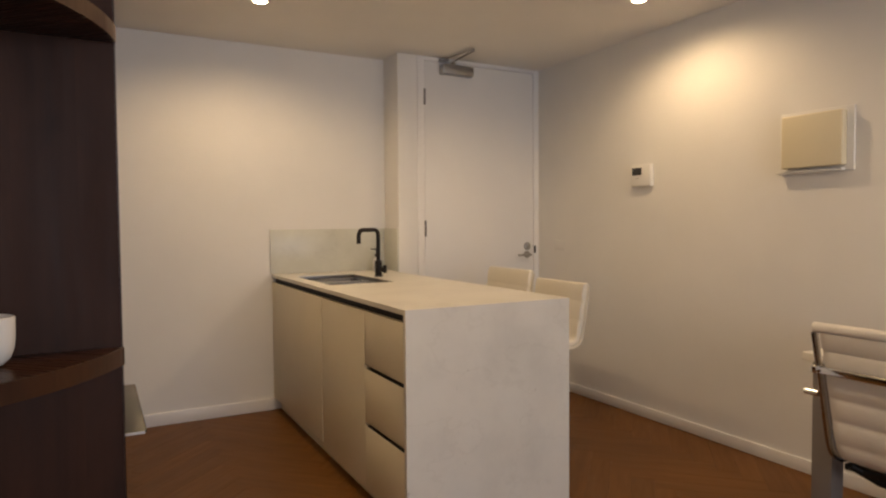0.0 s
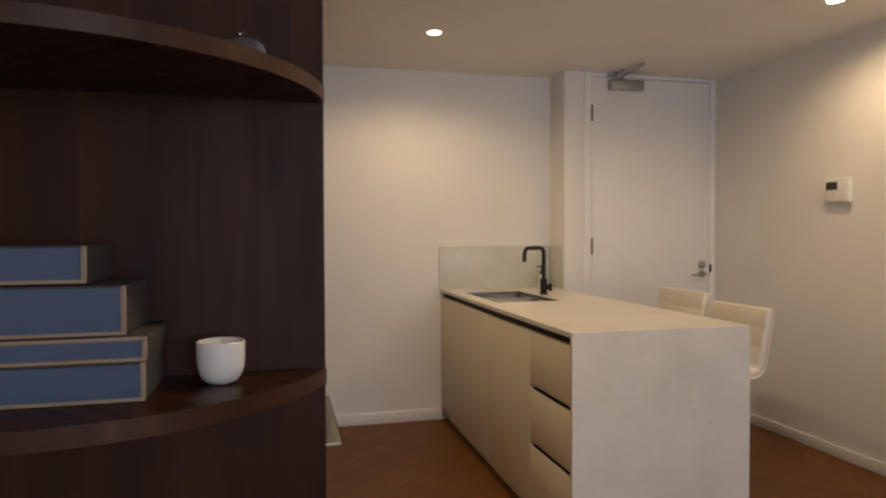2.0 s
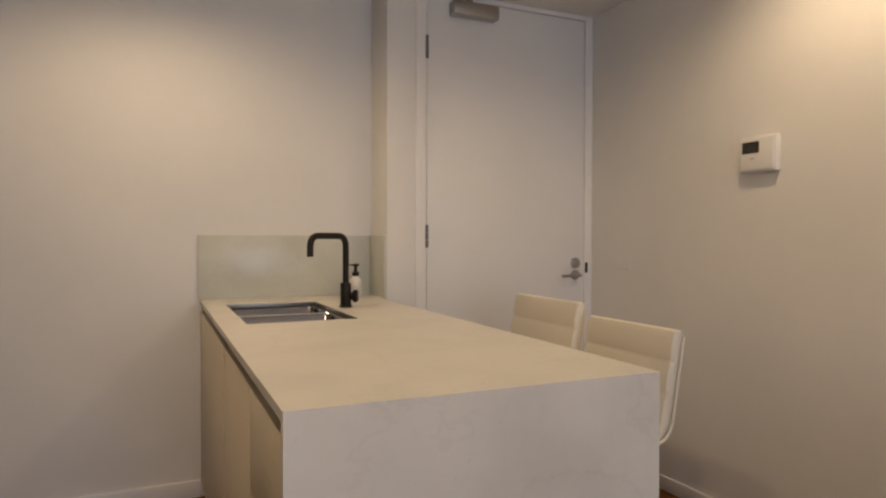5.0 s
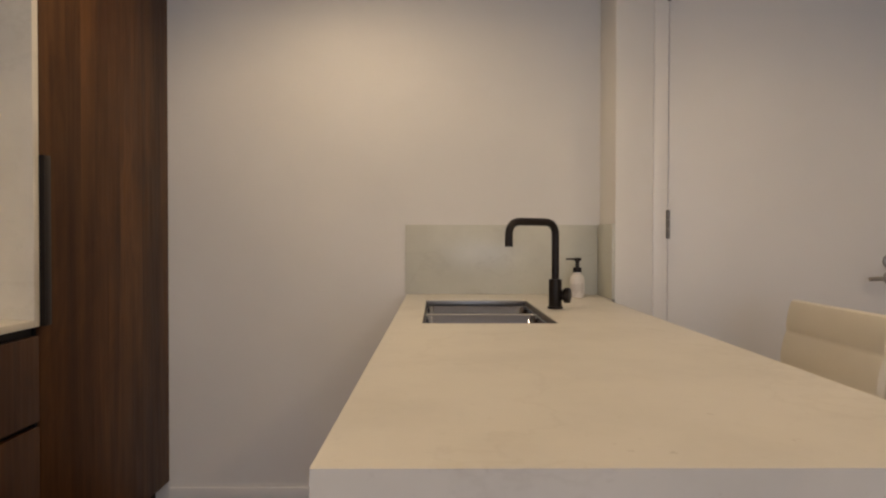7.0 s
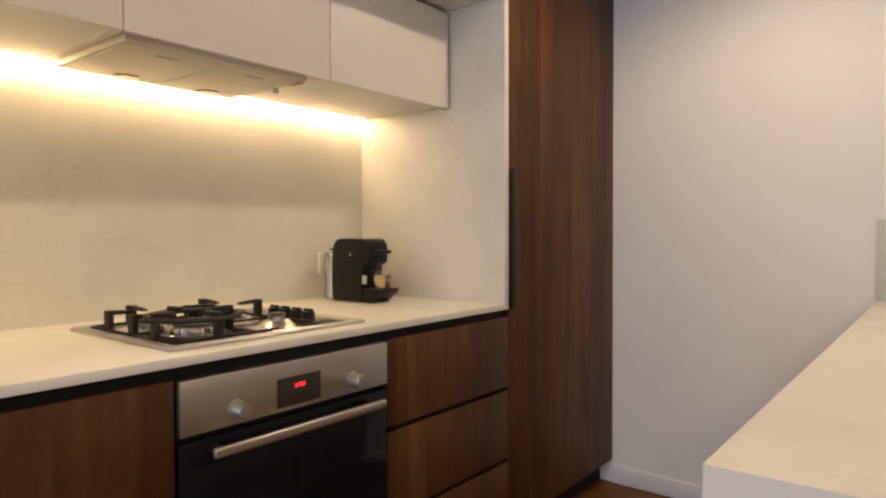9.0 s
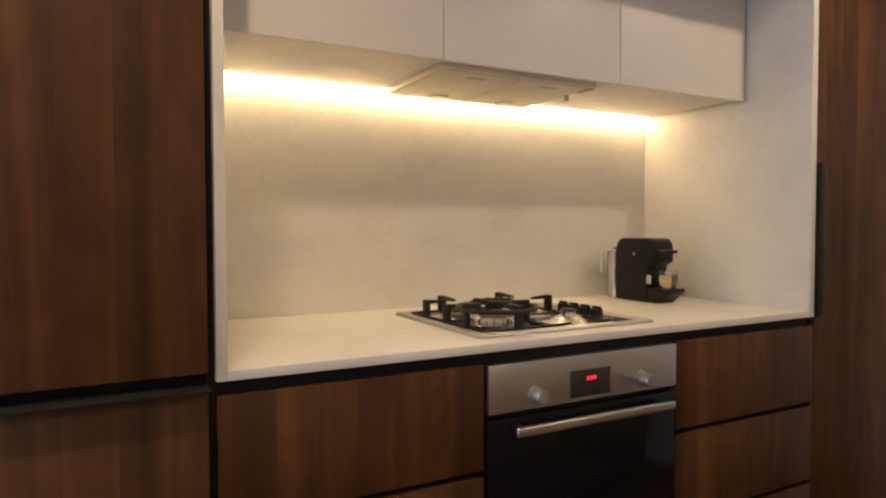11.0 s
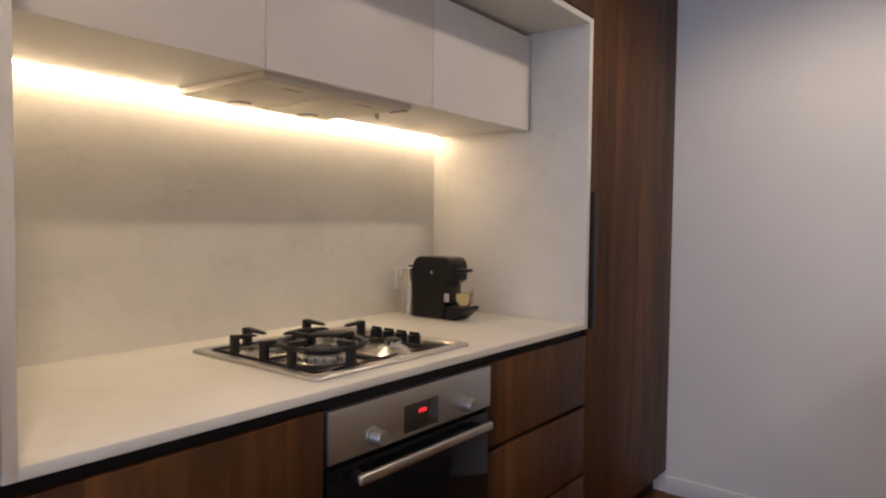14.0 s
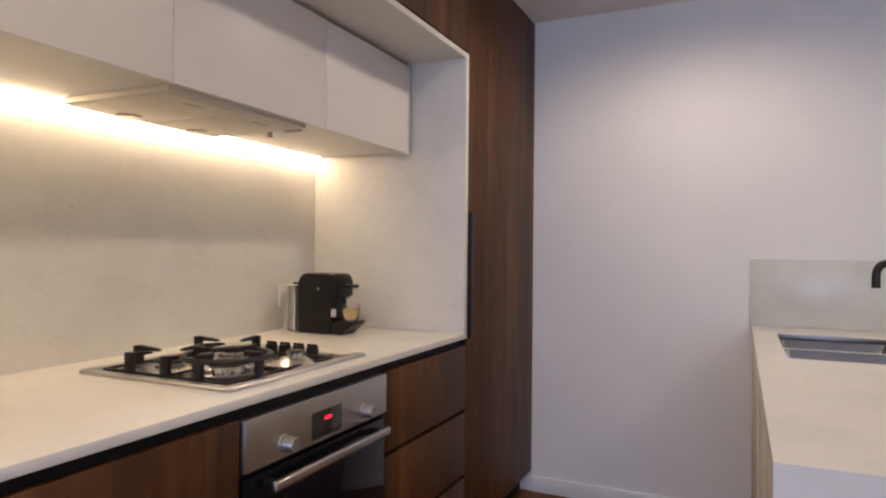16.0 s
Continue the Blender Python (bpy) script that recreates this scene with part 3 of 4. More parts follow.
for hy in (OY0 + 0.065, OY1 - 0.08):
    part("handle_post", box(0.192, 0.225, hy, hy + 0.018, 0.684, 0.700, 0.002), MATBLACK, hbar)
for ky in (2.49, 2.832):
    k = part("knob", lathe([(0.0, 0.0), (0.022, 0.0), (0.0215, 0.005), (0.0178, 0.006), (0.0168, 0.030), (0.0145, 0.033), (0.0, 0.033)], 32), KNOB, None)
    me = k.data
    me.transform(Matrix.Translation(Vector((0.1972, ky, 0.762)) - oven.location) @ Matrix.Rotation(radians(90), 4, "Y"))
    k.parent = oven
disp = part("display", box(0.1974, 0.1984, 2.594, 2.722, 0.739, 0.806, 0.0004), SCREEN, oven, "black display window")
for i, dy in enumerate((2.646, 2.654, 2.6615, 2.669)):
    part("digit", box(0.1985, 0.1989, dy, dy + (0.0055 if i else 0.004), 0.779 + 0.001 * (i % 2), 0.7885), REDGLOW, disp, "red lit digit bar")
solid("filler_panel", box(FACE - 0.02, FACE, OY0, OY1, KICK + 0.004, 0.244, 0.0015), WOOD, "walnut veneer filler panel below the oven", "panel", (0.18, 2.66, KICK))

# ---- gas hob ----
HX0, HX1, HY0, HY1 = -0.350, 0.143, 2.371, 2.937
hob = thing("gas_hob", (-0.105, 2.654, TOP), "stainless steel four burner gas hob with cast iron grates", "gas hob")


def hob_tray():
    """A pressed steel tray: a flat rim with rounded corners that dips to a shallow well."""
    bm = bmesh.new()
    def ring(ins, z, r):
        x0, x1, y0, y1 = HX0 + ins, HX1 - ins, HY0 + ins, HY1 - ins
        out = []
        for cx, cy, a0 in ((x1 - r, y1 - r, 0), (x0 + r, y1 - r, 90), (x0 + r, y0 + r, 180), (x1 - r, y0 + r, 270)):
            for k in range(7):
                a = radians(a0 + 15 * k)
                out.append(bm.verts.new((cx + r * math.cos(a), cy + r * math.sin(a), TOP + z)))
        return out
    rings = [ring(0.0, 0.0005, 0.016), ring(0.0, 0.005, 0.016), ring(0.003, 0.0085, 0.014), ring(0.022, 0.0092, 0.012), ring(0.026, 0.0084, 0.012), ring(0.032, 0.0045, 0.012)]
    for p, q in zip(rings, rings[1:]):
        for i in range(len(p)):
            j = (i + 1) % len(p)
            bm.faces.new((p[i], p[j], q[j], q[i]))
    bm.faces.new(rings[-1]), bm.faces.new(rings[0][::-1])
    bmesh.ops.recalc_face_normals(bm, faces=bm.faces)
    return bm


part("tray", hob_tray(), RIMSTEEL, hob, "brushed steel tray with a raised rim")
part("well", box(HX0 + 0.036, HX1 - 0.036, HY0 + 0.036, HY1 - 0.036, TOP + 0.0047, TOP + 0.0055, 0.0003), WELLSTEEL, hob, "dark glossy burner well")
# place, radius of the crown, width of the dish round it, foot and top of the crown, radius and thickness of the cap
BURNERS = [(0.020, 2.497, 0.066, 0.014, 0.016, 0.034, 0.050, 0.006), (0.066, 2.695, 0.021, 0.052, 0.026, 0.040, 0.024, 0.005),
           (-0.165, 2.500, 0.036, 0.056, 0.018, 0.027, 0.045, 0.007), (-0.155, 2.705, 0.036, 0.056, 0.018, 0.027, 0.045, 0.007)]


def burner(bx, by, br, dish, z0, z1, cr, cap):
    """A polished crown with flame slots on a shallow dished base, under a black cap."""
    b = part("burner", lathe([(br + dish, 0.0058), (br + dish - 0.001, 0.008), (br + dish * 0.55, 0.0115), (br + dish * 0.2, z0), (br, z0 + 0.002), (br + 0.001, z1 - 0.003), (br - 0.002, z1),
                              (br - 0.007, z1), (br - 0.008, z1 - 0.004), (0, z1 - 0.005)], 48, (bx, by, TOP)), BURNERSTEEL, hob, "polished burner crown")
    n = max(10, int(br * 300))
    slots = []
    for k in range(n):
        slots.append(moved(box(br - 0.001, br + 0.0013, -0.0007, 0.0007, z0 + 0.004, z1 - 0.003), Matrix.Translation((bx, by, TOP)) @ Matrix.Rotation(2 * math.pi * k / n, 4, "Z")))
    part("flame_slots", joined(*slots), IRON, b, "dark slots round the crown")["kind"] = "stuff"
    part("burner_cap", lathe([(0, z1 + 0.0004), (cr - 0.003, z1 + 0.0004), (cr, z1 + 0.002), (cr - 0.001, z1 + cap - 0.002), (cr - 0.006, z1 + cap), (0, z1 + cap)], 40, (bx, by, TOP)), IRON, b, "black enamel cap")


for row in BURNERS:
    burner(*row)
wx, wy = BURNERS[0][:2]
part("burner_base", lathe([(0.0665, 0.0058), (0.085, 0.0058), (0.083, 0.013), (0.0665, 0.0155)], 48, (wx, wy, TOP)), IRON, hob, "black base ring of the wok burner")
part("inner_cap", lathe([(0, 0.0405), (0.026, 0.0405), (0.027, 0.044), (0.024, 0.047), (0, 0.047)], 36, (wx, wy, TOP)), IRON, hob, "small black centre cap")

GX0, GX1 = -0.292, 0.108


def grate(y0, y1, fingers):
    """A cast iron grate: a thin low frame with upright fingers that reach in over the burners."""
    xm = -0.085
    z0, z1 = TOP + 0.0075, TOP + 0.0145
    g = part("grate", joined(
        box(GX0, GX1, y0, y0 + 0.007, z0, z1, 0.002), box(GX0, GX1, y1 - 0.007, y1, z0, z1, 0.002),
        box(GX0, GX0 + 0.007, y0 + 0.007, y1 - 0.007, z0, z1, 0.002), box(GX1 - 0.007, GX1, y0 + 0.007, y1 - 0.007, z0, z1, 0.002),
        box(xm - 0.0035, xm + 0.0035, y0 + 0.007, y1 - 0.007, z0, z1, 0.002)), IRON, hob, "black cast iron grate frame")
    for fx, fy, dx, dy, reach in fingers:
        ax, ay = (0.007, 0.012) if dx else (0.012, 0.007)
        tip = [(0.0, 0.046), (0.0, 0.058), (reach * 0.8, 0.0545), (reach, 0.051), (reach, 0.047)]
        bm = bmesh.new()
        wide = 0.0075
        side = [[bm.verts.new((fx + dx * u + abs(dy) * k, fy + dy * u + abs(dx) * k, TOP + z)) for u, z in tip] for k in (-wide, wide)]
        bm.faces.new(side[0]), bm.faces.new(side[1][::-1])
        for i in range(len(tip)):
            j = (i + 1) % len(tip)
            bm.faces.new((side[0][i], side[1][i], side[1][j], side[0][j]))
        bmesh.ops.recalc_face_normals(bm, faces=bm.faces)
        part("finger", joined(box(fx - ax, fx + ax, fy - ay, fy + ay, z0, TOP + 0.0575, 0.0015), bevelled(bm, 0.0012, 1)), IRON, g)
    return g


grate(2.400, 2.598, [(-0.205, 2.407, 0, 1, 0.062), (-0.085, 2.407, 0, 1, 0.055), (GX0 + 0.006, 2.500, 1, 0, 0.075), (-0.165, 2.591, 0, -1, 0.062)])
grate(2.604, 2.800, [(-0.155, 2.611, 0, 1, 0.055), (GX0 + 0.006, 2.705, 1, 0, 0.075), (-0.150, 2.793, 0, -1, 0.062)])
# wok ring on the front burner
wok = part("wok_ring", lathe([(0.094, 0.050), (0.104, 0.049), (0.108, 0.055), (0.105, 0.061), (0.096, 0.060), (0.093, 0.055), (0.094, 0.050)], 64, (wx, wy, TOP)), IRON, hob, "round cast iron wok ring")
for k in range(4):
    part("ring_lug", moved(joined(box(0.052, 0.103, -0.007, 0.007, 0.057, 0.070, 0.002), box(0.088, 0.101, -0.011, 0.011, 0.0065, 0.054, 0.002)),
                           Matrix.Translation((wx, wy, TOP)) @ Matrix.Rotation(radians(2 + 90 * k), 4, "Z")), IRON, wok)
# control knobs in a row beside the burners
for kx in (-0.125, -0.076, -0.027, 0.022):
    kb = part("control_knob", lathe([(0, 0.006), (0.019, 0.006), (0.0195, 0.009), (0.0182, 0.012), (0.0175, 0.030), (0.0155, 0.032), (0, 0.032)], 28, (kx, 2.832, TOP)), PLASTICBLACK, hob, "black plastic control knob")
    part("grip", box(kx - 0.017, kx + 0.017, 2.828, 2.836, TOP + 0.0315, TOP + 0.039, 0.002), PLASTICBLACK, kb)

# ---- overhead cabinets, hood and strip light ----
UX, UZ0, UZ1 = -0.03, 1.581, 1.919
UY = [NI0 + 0.001, 2.37, 2.966, NI1 - 0.009]
for y0, y1 in zip(UY, UY[1:]):
    c = thing("wall_cabinet", (-0.2, (y0 + y1) / 2, UZ0), "handleless white laminate overhead cabinet in the niche", "cabinet", "overhead cabinets")
    part("carcass", box(NBACK + 0.001, UX - 0.02, y0 + 0.0005, y1 - 0.0005, 1.589, UZ1 - 0.002), WHITEDOOR, c)
    part("door", box(UX - 0.018, UX, y0 + 0.0015, y1 - 0.0015, UZ0, UZ1, 0.0012), WHITEDOOR, c)
solid("scribe_panel", box(NBACK, UX - 0.03, UY[0], UY[-1], UZ1 + 0.001, NTOP - 0.001), BLACKGAP, "dark shadow gap strip above the overhead cabinets", "trim", (-0.2, 2.66, UZ1), kind="structure")
hood = thing("range_hood", (-0.25, 2.645, 1.55), "silver slide-out range hood under the overhead cabinet", "range hood")
part("hood_tray", box(-0.43, -0.062, 2.388, 2.905, 1.5715, 1.5885, 0.003), HOODPAINT, hood)
for y0, y1 in ((2.40, 2.642), (2.650, 2.893)):
    f = part("filter_panel", box(-0.425, -0.075, y0, y1, 1.5690, 1.5713, 0.0008), HOODPAINT, hood)
    part("finger_slot", box(-0.135, -0.118, (y0 + y1) / 2 - 0.03, (y0 + y1) / 2 + 0.03, 1.5684, 1.5689), LABELGREY, f)
for ly in (2.545, 2.79):
    part("hood_lamp", lathe([(0.0, -0.0045), (0.030, -0.0045), (0.034, 0.0), (0.0, 0.0)], 28, (-0.388, ly, 1.5687)), DULLSTEEL, hood, "round unlit hood lamp")
part("hood_switch", box(-0.13, -0.07, 2.885, 2.899, 1.564, 1.5688, 0.001), DULLSTEEL, hood)
part("hood_knob", cylinder((-0.19, 2.892, 1.553), (-0.19, 2.892, 1.5688), 0.008, seg=14, bev=0.001), DULLSTEEL, hood)
strip = thing("led_strip", (-0.452, 2.655, 1.572), "warm glowing strip light under the overhead cabinets", "strip light")
for ey in (NI0 + 0.001, NI1 - 0.011):
    part("end_cap", box(-0.474, -0.454, ey, ey + 0.0025, 1.5855, 1.5888), WHITEPLASTIC, strip)
part("diffuser", box(-0.473, -0.455, NI0 + 0.004, NI1 - 0.012, 1.5862, 1.5888, 0.0006), LEDGLOW, strip, "glowing warm diffuser")

# ---- coffee machine, outlet ----
def side_solid(outline, y0, y1, bev):
    """A solid from an (x, z) side outline, from y0 to y1."""
    bm = bmesh.new()
    f = bm.faces.new([bm.verts.new((x, y0, z)) for x, z in outline])
    top = bmesh.ops.extrude_face_region(bm, geom=[f])
    bmesh.ops.translate(bm, vec=(0, y1 - y0, 0), verts=[v for v in top["geom"] if isinstance(v, bmesh.types.BMVert)])
    bmesh.ops.recalc_face_normals(bm, faces=bm.faces)
    return bevelled(bm, bev, 3)


CY0, CY1 = 3.30, 3.40        # drawn in place, then set forward
coffee = thing("coffee_machine", (-0.30, 3.345, TOP), "compact black capsule coffee machine on the worktop", "coffee machine")
arc = [(-0.353 + 0.050 * math.cos(radians(a)), 1.068 + 0.050 * math.sin(radians(a))) for a in range(180, 89, -15)]
arc2 = [(-0.21 + 0.04 * math.cos(radians(a)), 1.078 + 0.04 * math.sin(radians(a))) for a in range(90, -1, -15)]
part("machine_body", side_solid([(-0.400, TOP + 0.002)] + [(-0.403, 0.98)] + arc + arc2 + [(-0.172, 1.035), (-0.205, 1.02), (-0.215, TOP + 0.002)], CY0, CY1, 0.006), PLASTICBLACK, coffee)
part("drip_base", side_solid([(-0.2145, TOP + 0.002), (-0.16, TOP + 0.002), (-0.10, TOP + 0.040), (-0.098, TOP + 0.052), (-0.2145, TOP + 0.050)], CY0 + 0.006, CY1 - 0.006, 0.003), PLASTICBLACK, coffee)
part("coffee_spout", cylinder((-0.185, 3.345, 1.01), (-0.185, 3.345, 1.034), 0.012, seg=16), PLASTICBLACK, coffee)
part("lever", box(-0.175, -0.118, 3.315, 3.375, 1.066, 1.078, 0.004), PLASTICBLACK, coffee, "black lever handle")
part("back_lever", box(-0.446, -0.402, 3.315, 3.38, 1.074, 1.082, 0.003), PLASTICBLACK, coffee)
part("water_tank", box(-0.466, -0.405, 3.305, 3.392, TOP + 0.004, 1.07, 0.006), TANK, coffee, "clear water tank")
part("emblem", cylinder((-0.283, CY0 - 0.0012, 1.062), (-0.283, CY0 - 0.0002, 1.062), 0.006, seg=18), KNOB, coffee)
# small grey plate painted as the pale reflection beside the cup, no machine part
part("glint_panel", box(-0.2145, -0.185, 3.302, 3.305, 0.960, 0.990, 0.001), LABELGREY, coffee)
coffee.location.x, coffee.location.y, coffee.scale.x = -0.286, 3.312, 0.79
jar = thing("glass_cup", (-0.158, 3.312, TOP + 0.0525), "small round glass cup of amber drink on the drip tray", "cup")
part("cup_glass", lathe([(0, 0), (0.022, 0.0), (0.031, 0.010), (0.034, 0.032), (0.030, 0.062), (0.0286, 0.062), (0.0324, 0.032), (0.0294, 0.011), (0.021, 0.003), (0, 0.003)], 32, (-0.158, 3.312, TOP + 0.0525)), CLEAR, jar)
part("drink", lathe([(0, 0.0035), (0.0205, 0.0035), (0.029, 0.0115), (0.032, 0.032), (0.0305, 0.046), (0, 0.046)], 32, (-0.158, 3.312, TOP + 0.0525)), AMBER, jar, "amber liquid")
outlet = thing("power_outlet", (NBACK, 3.36, 1.02), "white double power outlet plate on the splashback", "power outlet")
part("outlet_plate", box(NBACK, NBACK + 0.007, 3.308, 3.417, 0.988, 1.062, 0.001), STONE, outlet, "stone coloured switch face")
part("outlet_frame", joined(box(NBACK, NBACK + 0.010, 3.304, 3.308, 0.984, 1.066, 0.001), box(NBACK, NBACK + 0.010, 3.417, 3.421, 0.984, 1.066, 0.001),
                            box(NBACK, NBACK + 0.010, 3.308, 3.417, 1.062, 1.066, 0.001), box(NBACK, NBACK + 0.010, 3.308, 3.417, 0.984, 0.988, 0.001)), WHITEPLASTIC, outlet, "thin white plate edge")
for sy in (3.325, 3.375):
    part("rocker", box(NBACK + 0.0072, NBACK + 0.010, sy, sy + 0.012, 1.036, 1.056, 0.001), WHITEPLASTIC, outlet)

# ---- island bench with the sink ----
IX0, IX1, IY0 = 1.187, 1.962, 2.397
SX0, SX1, SY0, SY1 = 1.272, 1.648, 3.512, 4.178
ibase = thing("island_cabinet", (1.5, 3.4, 0), "cream laminate island cabinet with black finger channels", "cabinet")
part("carcass", box(IX0 + 0.0265, 1.78, IY0 + 0.021, FAR - 0.001, 0.085, 0.66), BLACKGAP, ibase)
part("channel", box(IX0 + 0.028, IX0 + 0.045, IY0 + 0.021, FAR - 0.001, 0.655, ITOP - 0.021), BLACKGAP, ibase, "black finger channel")
part("back_panel", box(1.765, 1.78, IY0 + 0.021, FAR - 0.001, 0.0, ITOP - 0.021), CREAM, ibase)
part("kickboard", box(IX0 + 0.05, IX0 + 0.066, IY0 + 0.021, FAR - 0.001, 0.0, 0.0845), CREAM, ibase)
IF0, IF1 = IX0 + 0.006, IX0 + 0.026


def slotted(y0, y1, z0, z1, cut):
    """A drawer front with its lower corner cut away at the far end of the finger slot."""
    bm = bmesh.new()
    pts = [(y0, z0), (y1, z0), (y1, z1), (y0, z1)] if not cut else [(y0, z0), (y1, z0), (y1, z1 + 0.007), (y1 - 0.012, z1 + 0.007), (y1 - 0.022, z1), (y0, z1)]
    f = bm.faces.new([bm.verts.new((IF0, y, z)) for y, z in pts])
    top = bmesh.ops.extrude_face_region(bm, geom=[f])
    bmesh.ops.translate(bm, vec=(IF1 - IF0, 0, 0), verts=[v for v in top["geom"] if isinstance(v, bmesh.types.BMVert)])
    bmesh.ops.recalc_face_normals(bm, faces=bm.faces)
    return bevelled(bm, 0.001, 2)


for z0, z1 in ((0.606, 0.838), (0.356, 0.588), (0.064, 0.338)):
    front = part("drawer_front", slotted(IY0 + 0.0225, 2.832, z0, z1, z1 < 0.8), CREAM, ibase)
    if z1 < 0.8:
        # black strip over the drawer's top edge stands in for shade in the slot
        part("slot_shade", box(IF0 + 0.003, IF1, IY0 + 0.0225, 2.812, z1 + 0.0004, z1 + 0.004), BLACKGAP, front, "black strip for the shade in the slot")
part("door", box(IF0, IF1, 2.833, 3.4258, 0.064, 0.838, 0.001), CREAM, ibase)
part("door", box(IF0 - 0.003, IF1 - 0.003, 3.427, FAR - 0.006, 0.085, 0.838, 0.001), CREAM, ibase)
itop = thing("island_worktop", (1.57, 3.4, 0), "pale stone island worktop with a waterfall end", "worktop")
part("top_slab", slab_hole(IX0, IX1, IY0 + 0.02, FAR - 0.0125, ITOP - 0.02, ITOP, SX0, SX1, SY0, SY1), STONE, itop)
part("corner_infill", box(IX1 + 0.0002, NIB - 0.0125, DOORWALL + 0.001, FAR - 0.0125, ITOP - 0.02, ITOP), STONE, itop)
part("waterfall_end", box(IX0, IX1, IY0, IY0 + 0.02, 0.001, ITOP), STONE, itop)
upst = thing("upstand", (1.6, FAR, ITOP), "low grey-green stone upstand behind the sink", "splashback")
part("back_slab", box(IX0 - 0.008, NIB - 0.0125, FAR - 0.012, FAR - 0.0005, ITOP + 0.0005, 1.181, 0.001), UPSTONE, upst)
part("return_slab", box(NIB - 0.012, NIB - 0.0005, DOORWALL + 0.0005, FAR - 0.0125, ITOP + 0.0005, 1.181, 0.001), UPSTONE, upst)

sink = thing("sink", (1.466, 3.84, ITOP - 0.2), "undermount stainless steel sink with one and a half bowls", "sink")


def bowl(x0, x1, y0, y1, ztop, zbot, r=0.03):
    """An open bowl with rounded upright corners and a rounded foot."""
    bm = bmesh.new()
    def ring(ins, z):
        pts = []
        rr = max(r - ins * 0.2, 0.01)
        for cx, cy, a0 in ((x1 - ins - rr, y1 - ins - rr, 0), (x0 + ins + rr, y1 - ins - rr, 90), (x0 + ins + rr, y0 + ins + rr, 180), (x1 - ins - rr, y0 + ins + rr, 270)):
            for k in range(6):
                a = radians(a0 + 18 * k)
                pts.append(bm.verts.new((cx + rr * math.cos(a), cy + rr * math.sin(a), z)))
        return pts
    rings = [ring(-0.012, ztop), ring(0.0, ztop), ring(0.002, ztop - 0.003), ring(0.006, zbot + 0.03), ring(0.014, zbot + 0.01), ring(0.034, zbot)]
    for a, b in zip(rings, rings[1:]):
        for i in range(len(a)):
            j = (i + 1) % len(a)
            bm.faces.new((a[i], a[j], b[j], b[i]))
    bm.faces.new(rings[-1])
    bmesh.ops.recalc_face_normals(bm, faces=bm.faces)
    for f in bm.faces:
        f.normal_flip()
    return bm


part("half_bowl", bowl(SX0 + 0.004, SX1 - 0.004, 3.918, SY1 - 0.004, ITOP - 0.0215, ITOP - 0.15), SINKSTEEL, sink)
part("main_bowl", bowl(SX0 + 0.004, SX1 - 0.004, SY0 + 0.004, 3.888, ITOP - 0.0215, ITOP - 0.2), SINKSTEEL, sink)
part("divider", box(SX0 + 0.003, SX1 - 0.003, 3.889, 3.917, ITOP - 0.034, ITOP - 0.0205, 0.004), BURNERSTEEL, sink)
# dark slips over the cut stone edge, coloured to stand in for its shadow
for x0, x1, y0, y1 in ((SX0 + 0.0006, SX0 + 0.0026, SY0 + 0.0006, SY1 - 0.0006), (SX1 - 0.0026, SX1 - 0.0006, SY0 + 0.0006, SY1 - 0.0006), (SX0 + 0.0028, SX1 - 0.0028, SY1 - 0.0026, SY1 - 0.0006), (SX0 + 0.0028, SX1 - 0.0028, SY0 + 0.0006, SY0 + 0.0026)):
    part("rim_shade", box(x0, x1, y0, y1, ITOP - 0.0208, ITOP - 0.0025, 0.0005), HINGESTEEL, sink)
for wy0, wz in ((4.05, ITOP - 0.15), (3.70, ITOP - 0.2)):
    part("waste", lathe([(0, 0.0), (0.02, 0.0), (0.024, 0.004), (0.043, 0.004), (0.045, 0.001)], 28, (1.466, wy0, wz)), CHROME, sink)

tap = thing("kitchen_tap", (1.706, 3.89, ITOP), "matt black square-neck mixer tap beside the sink", "tap")
part("tap_body", joined(cylinder((1.706, 3.89, ITOP + 0.0005), (1.706, 3.89, ITOP + 0.008), 0.026, seg=28, bev=0.002), cylinder((1.706, 3.89, ITOP + 0.008), (1.706, 3.89, ITOP + 0.098), 0.0215, seg=28, bev=0.002)), MATBLACK, tap)
part("spout", tube(rounded_path([(1.706, 3.89, ITOP + 0.09), (1.706, 3.89, 1.177), (1.54, 3.79, 1.177), (1.54, 3.79, 1.097)], 0.045, 8), 0.0125, 18), MATBLACK, tap)
part("mixer_handle", joined(cylinder((1.722, 3.884, ITOP + 0.045), (1.734, 3.8785, ITOP + 0.045), 0.016, seg=26), cylinder((1.732, 3.8793, ITOP + 0.045), (1.752, 3.870, ITOP + 0.045), 0.0255, seg=26, bev=0.006)), MATBLACK, tap)
soap = thing("soap_dispenser", (1.868, 4.30, ITOP), "white soap bottle with grey pattern and black pump", "soap dispenser")
part("bottle", lathe([(0, 0.001), (0.026, 0.001), (0.0285, 0.005), (0.0285, 0.068), (0.0265, 0.082), (0.017, 0.093), (0.014, 0.10), (0, 0.10)], 32, (1.868, 4.30, ITOP)), CERAMIC, soap)
for k in range(7):
    a = radians(200 + 16 * k)
    part("label_bar", moved(box(-0.0035, 0.0035, -0.0008, 0.0004, 0.018 + 0.004 * (k % 3), 0.058 - 0.005 * (k % 2)), Matrix.Translation((1.868 + 0.029 * math.cos(a), 4.30 + 0.029 * math.sin(a), ITOP)) @ Matrix.Rotation(a + math.pi / 2, 4, "Z")), PALEGREY, soap)
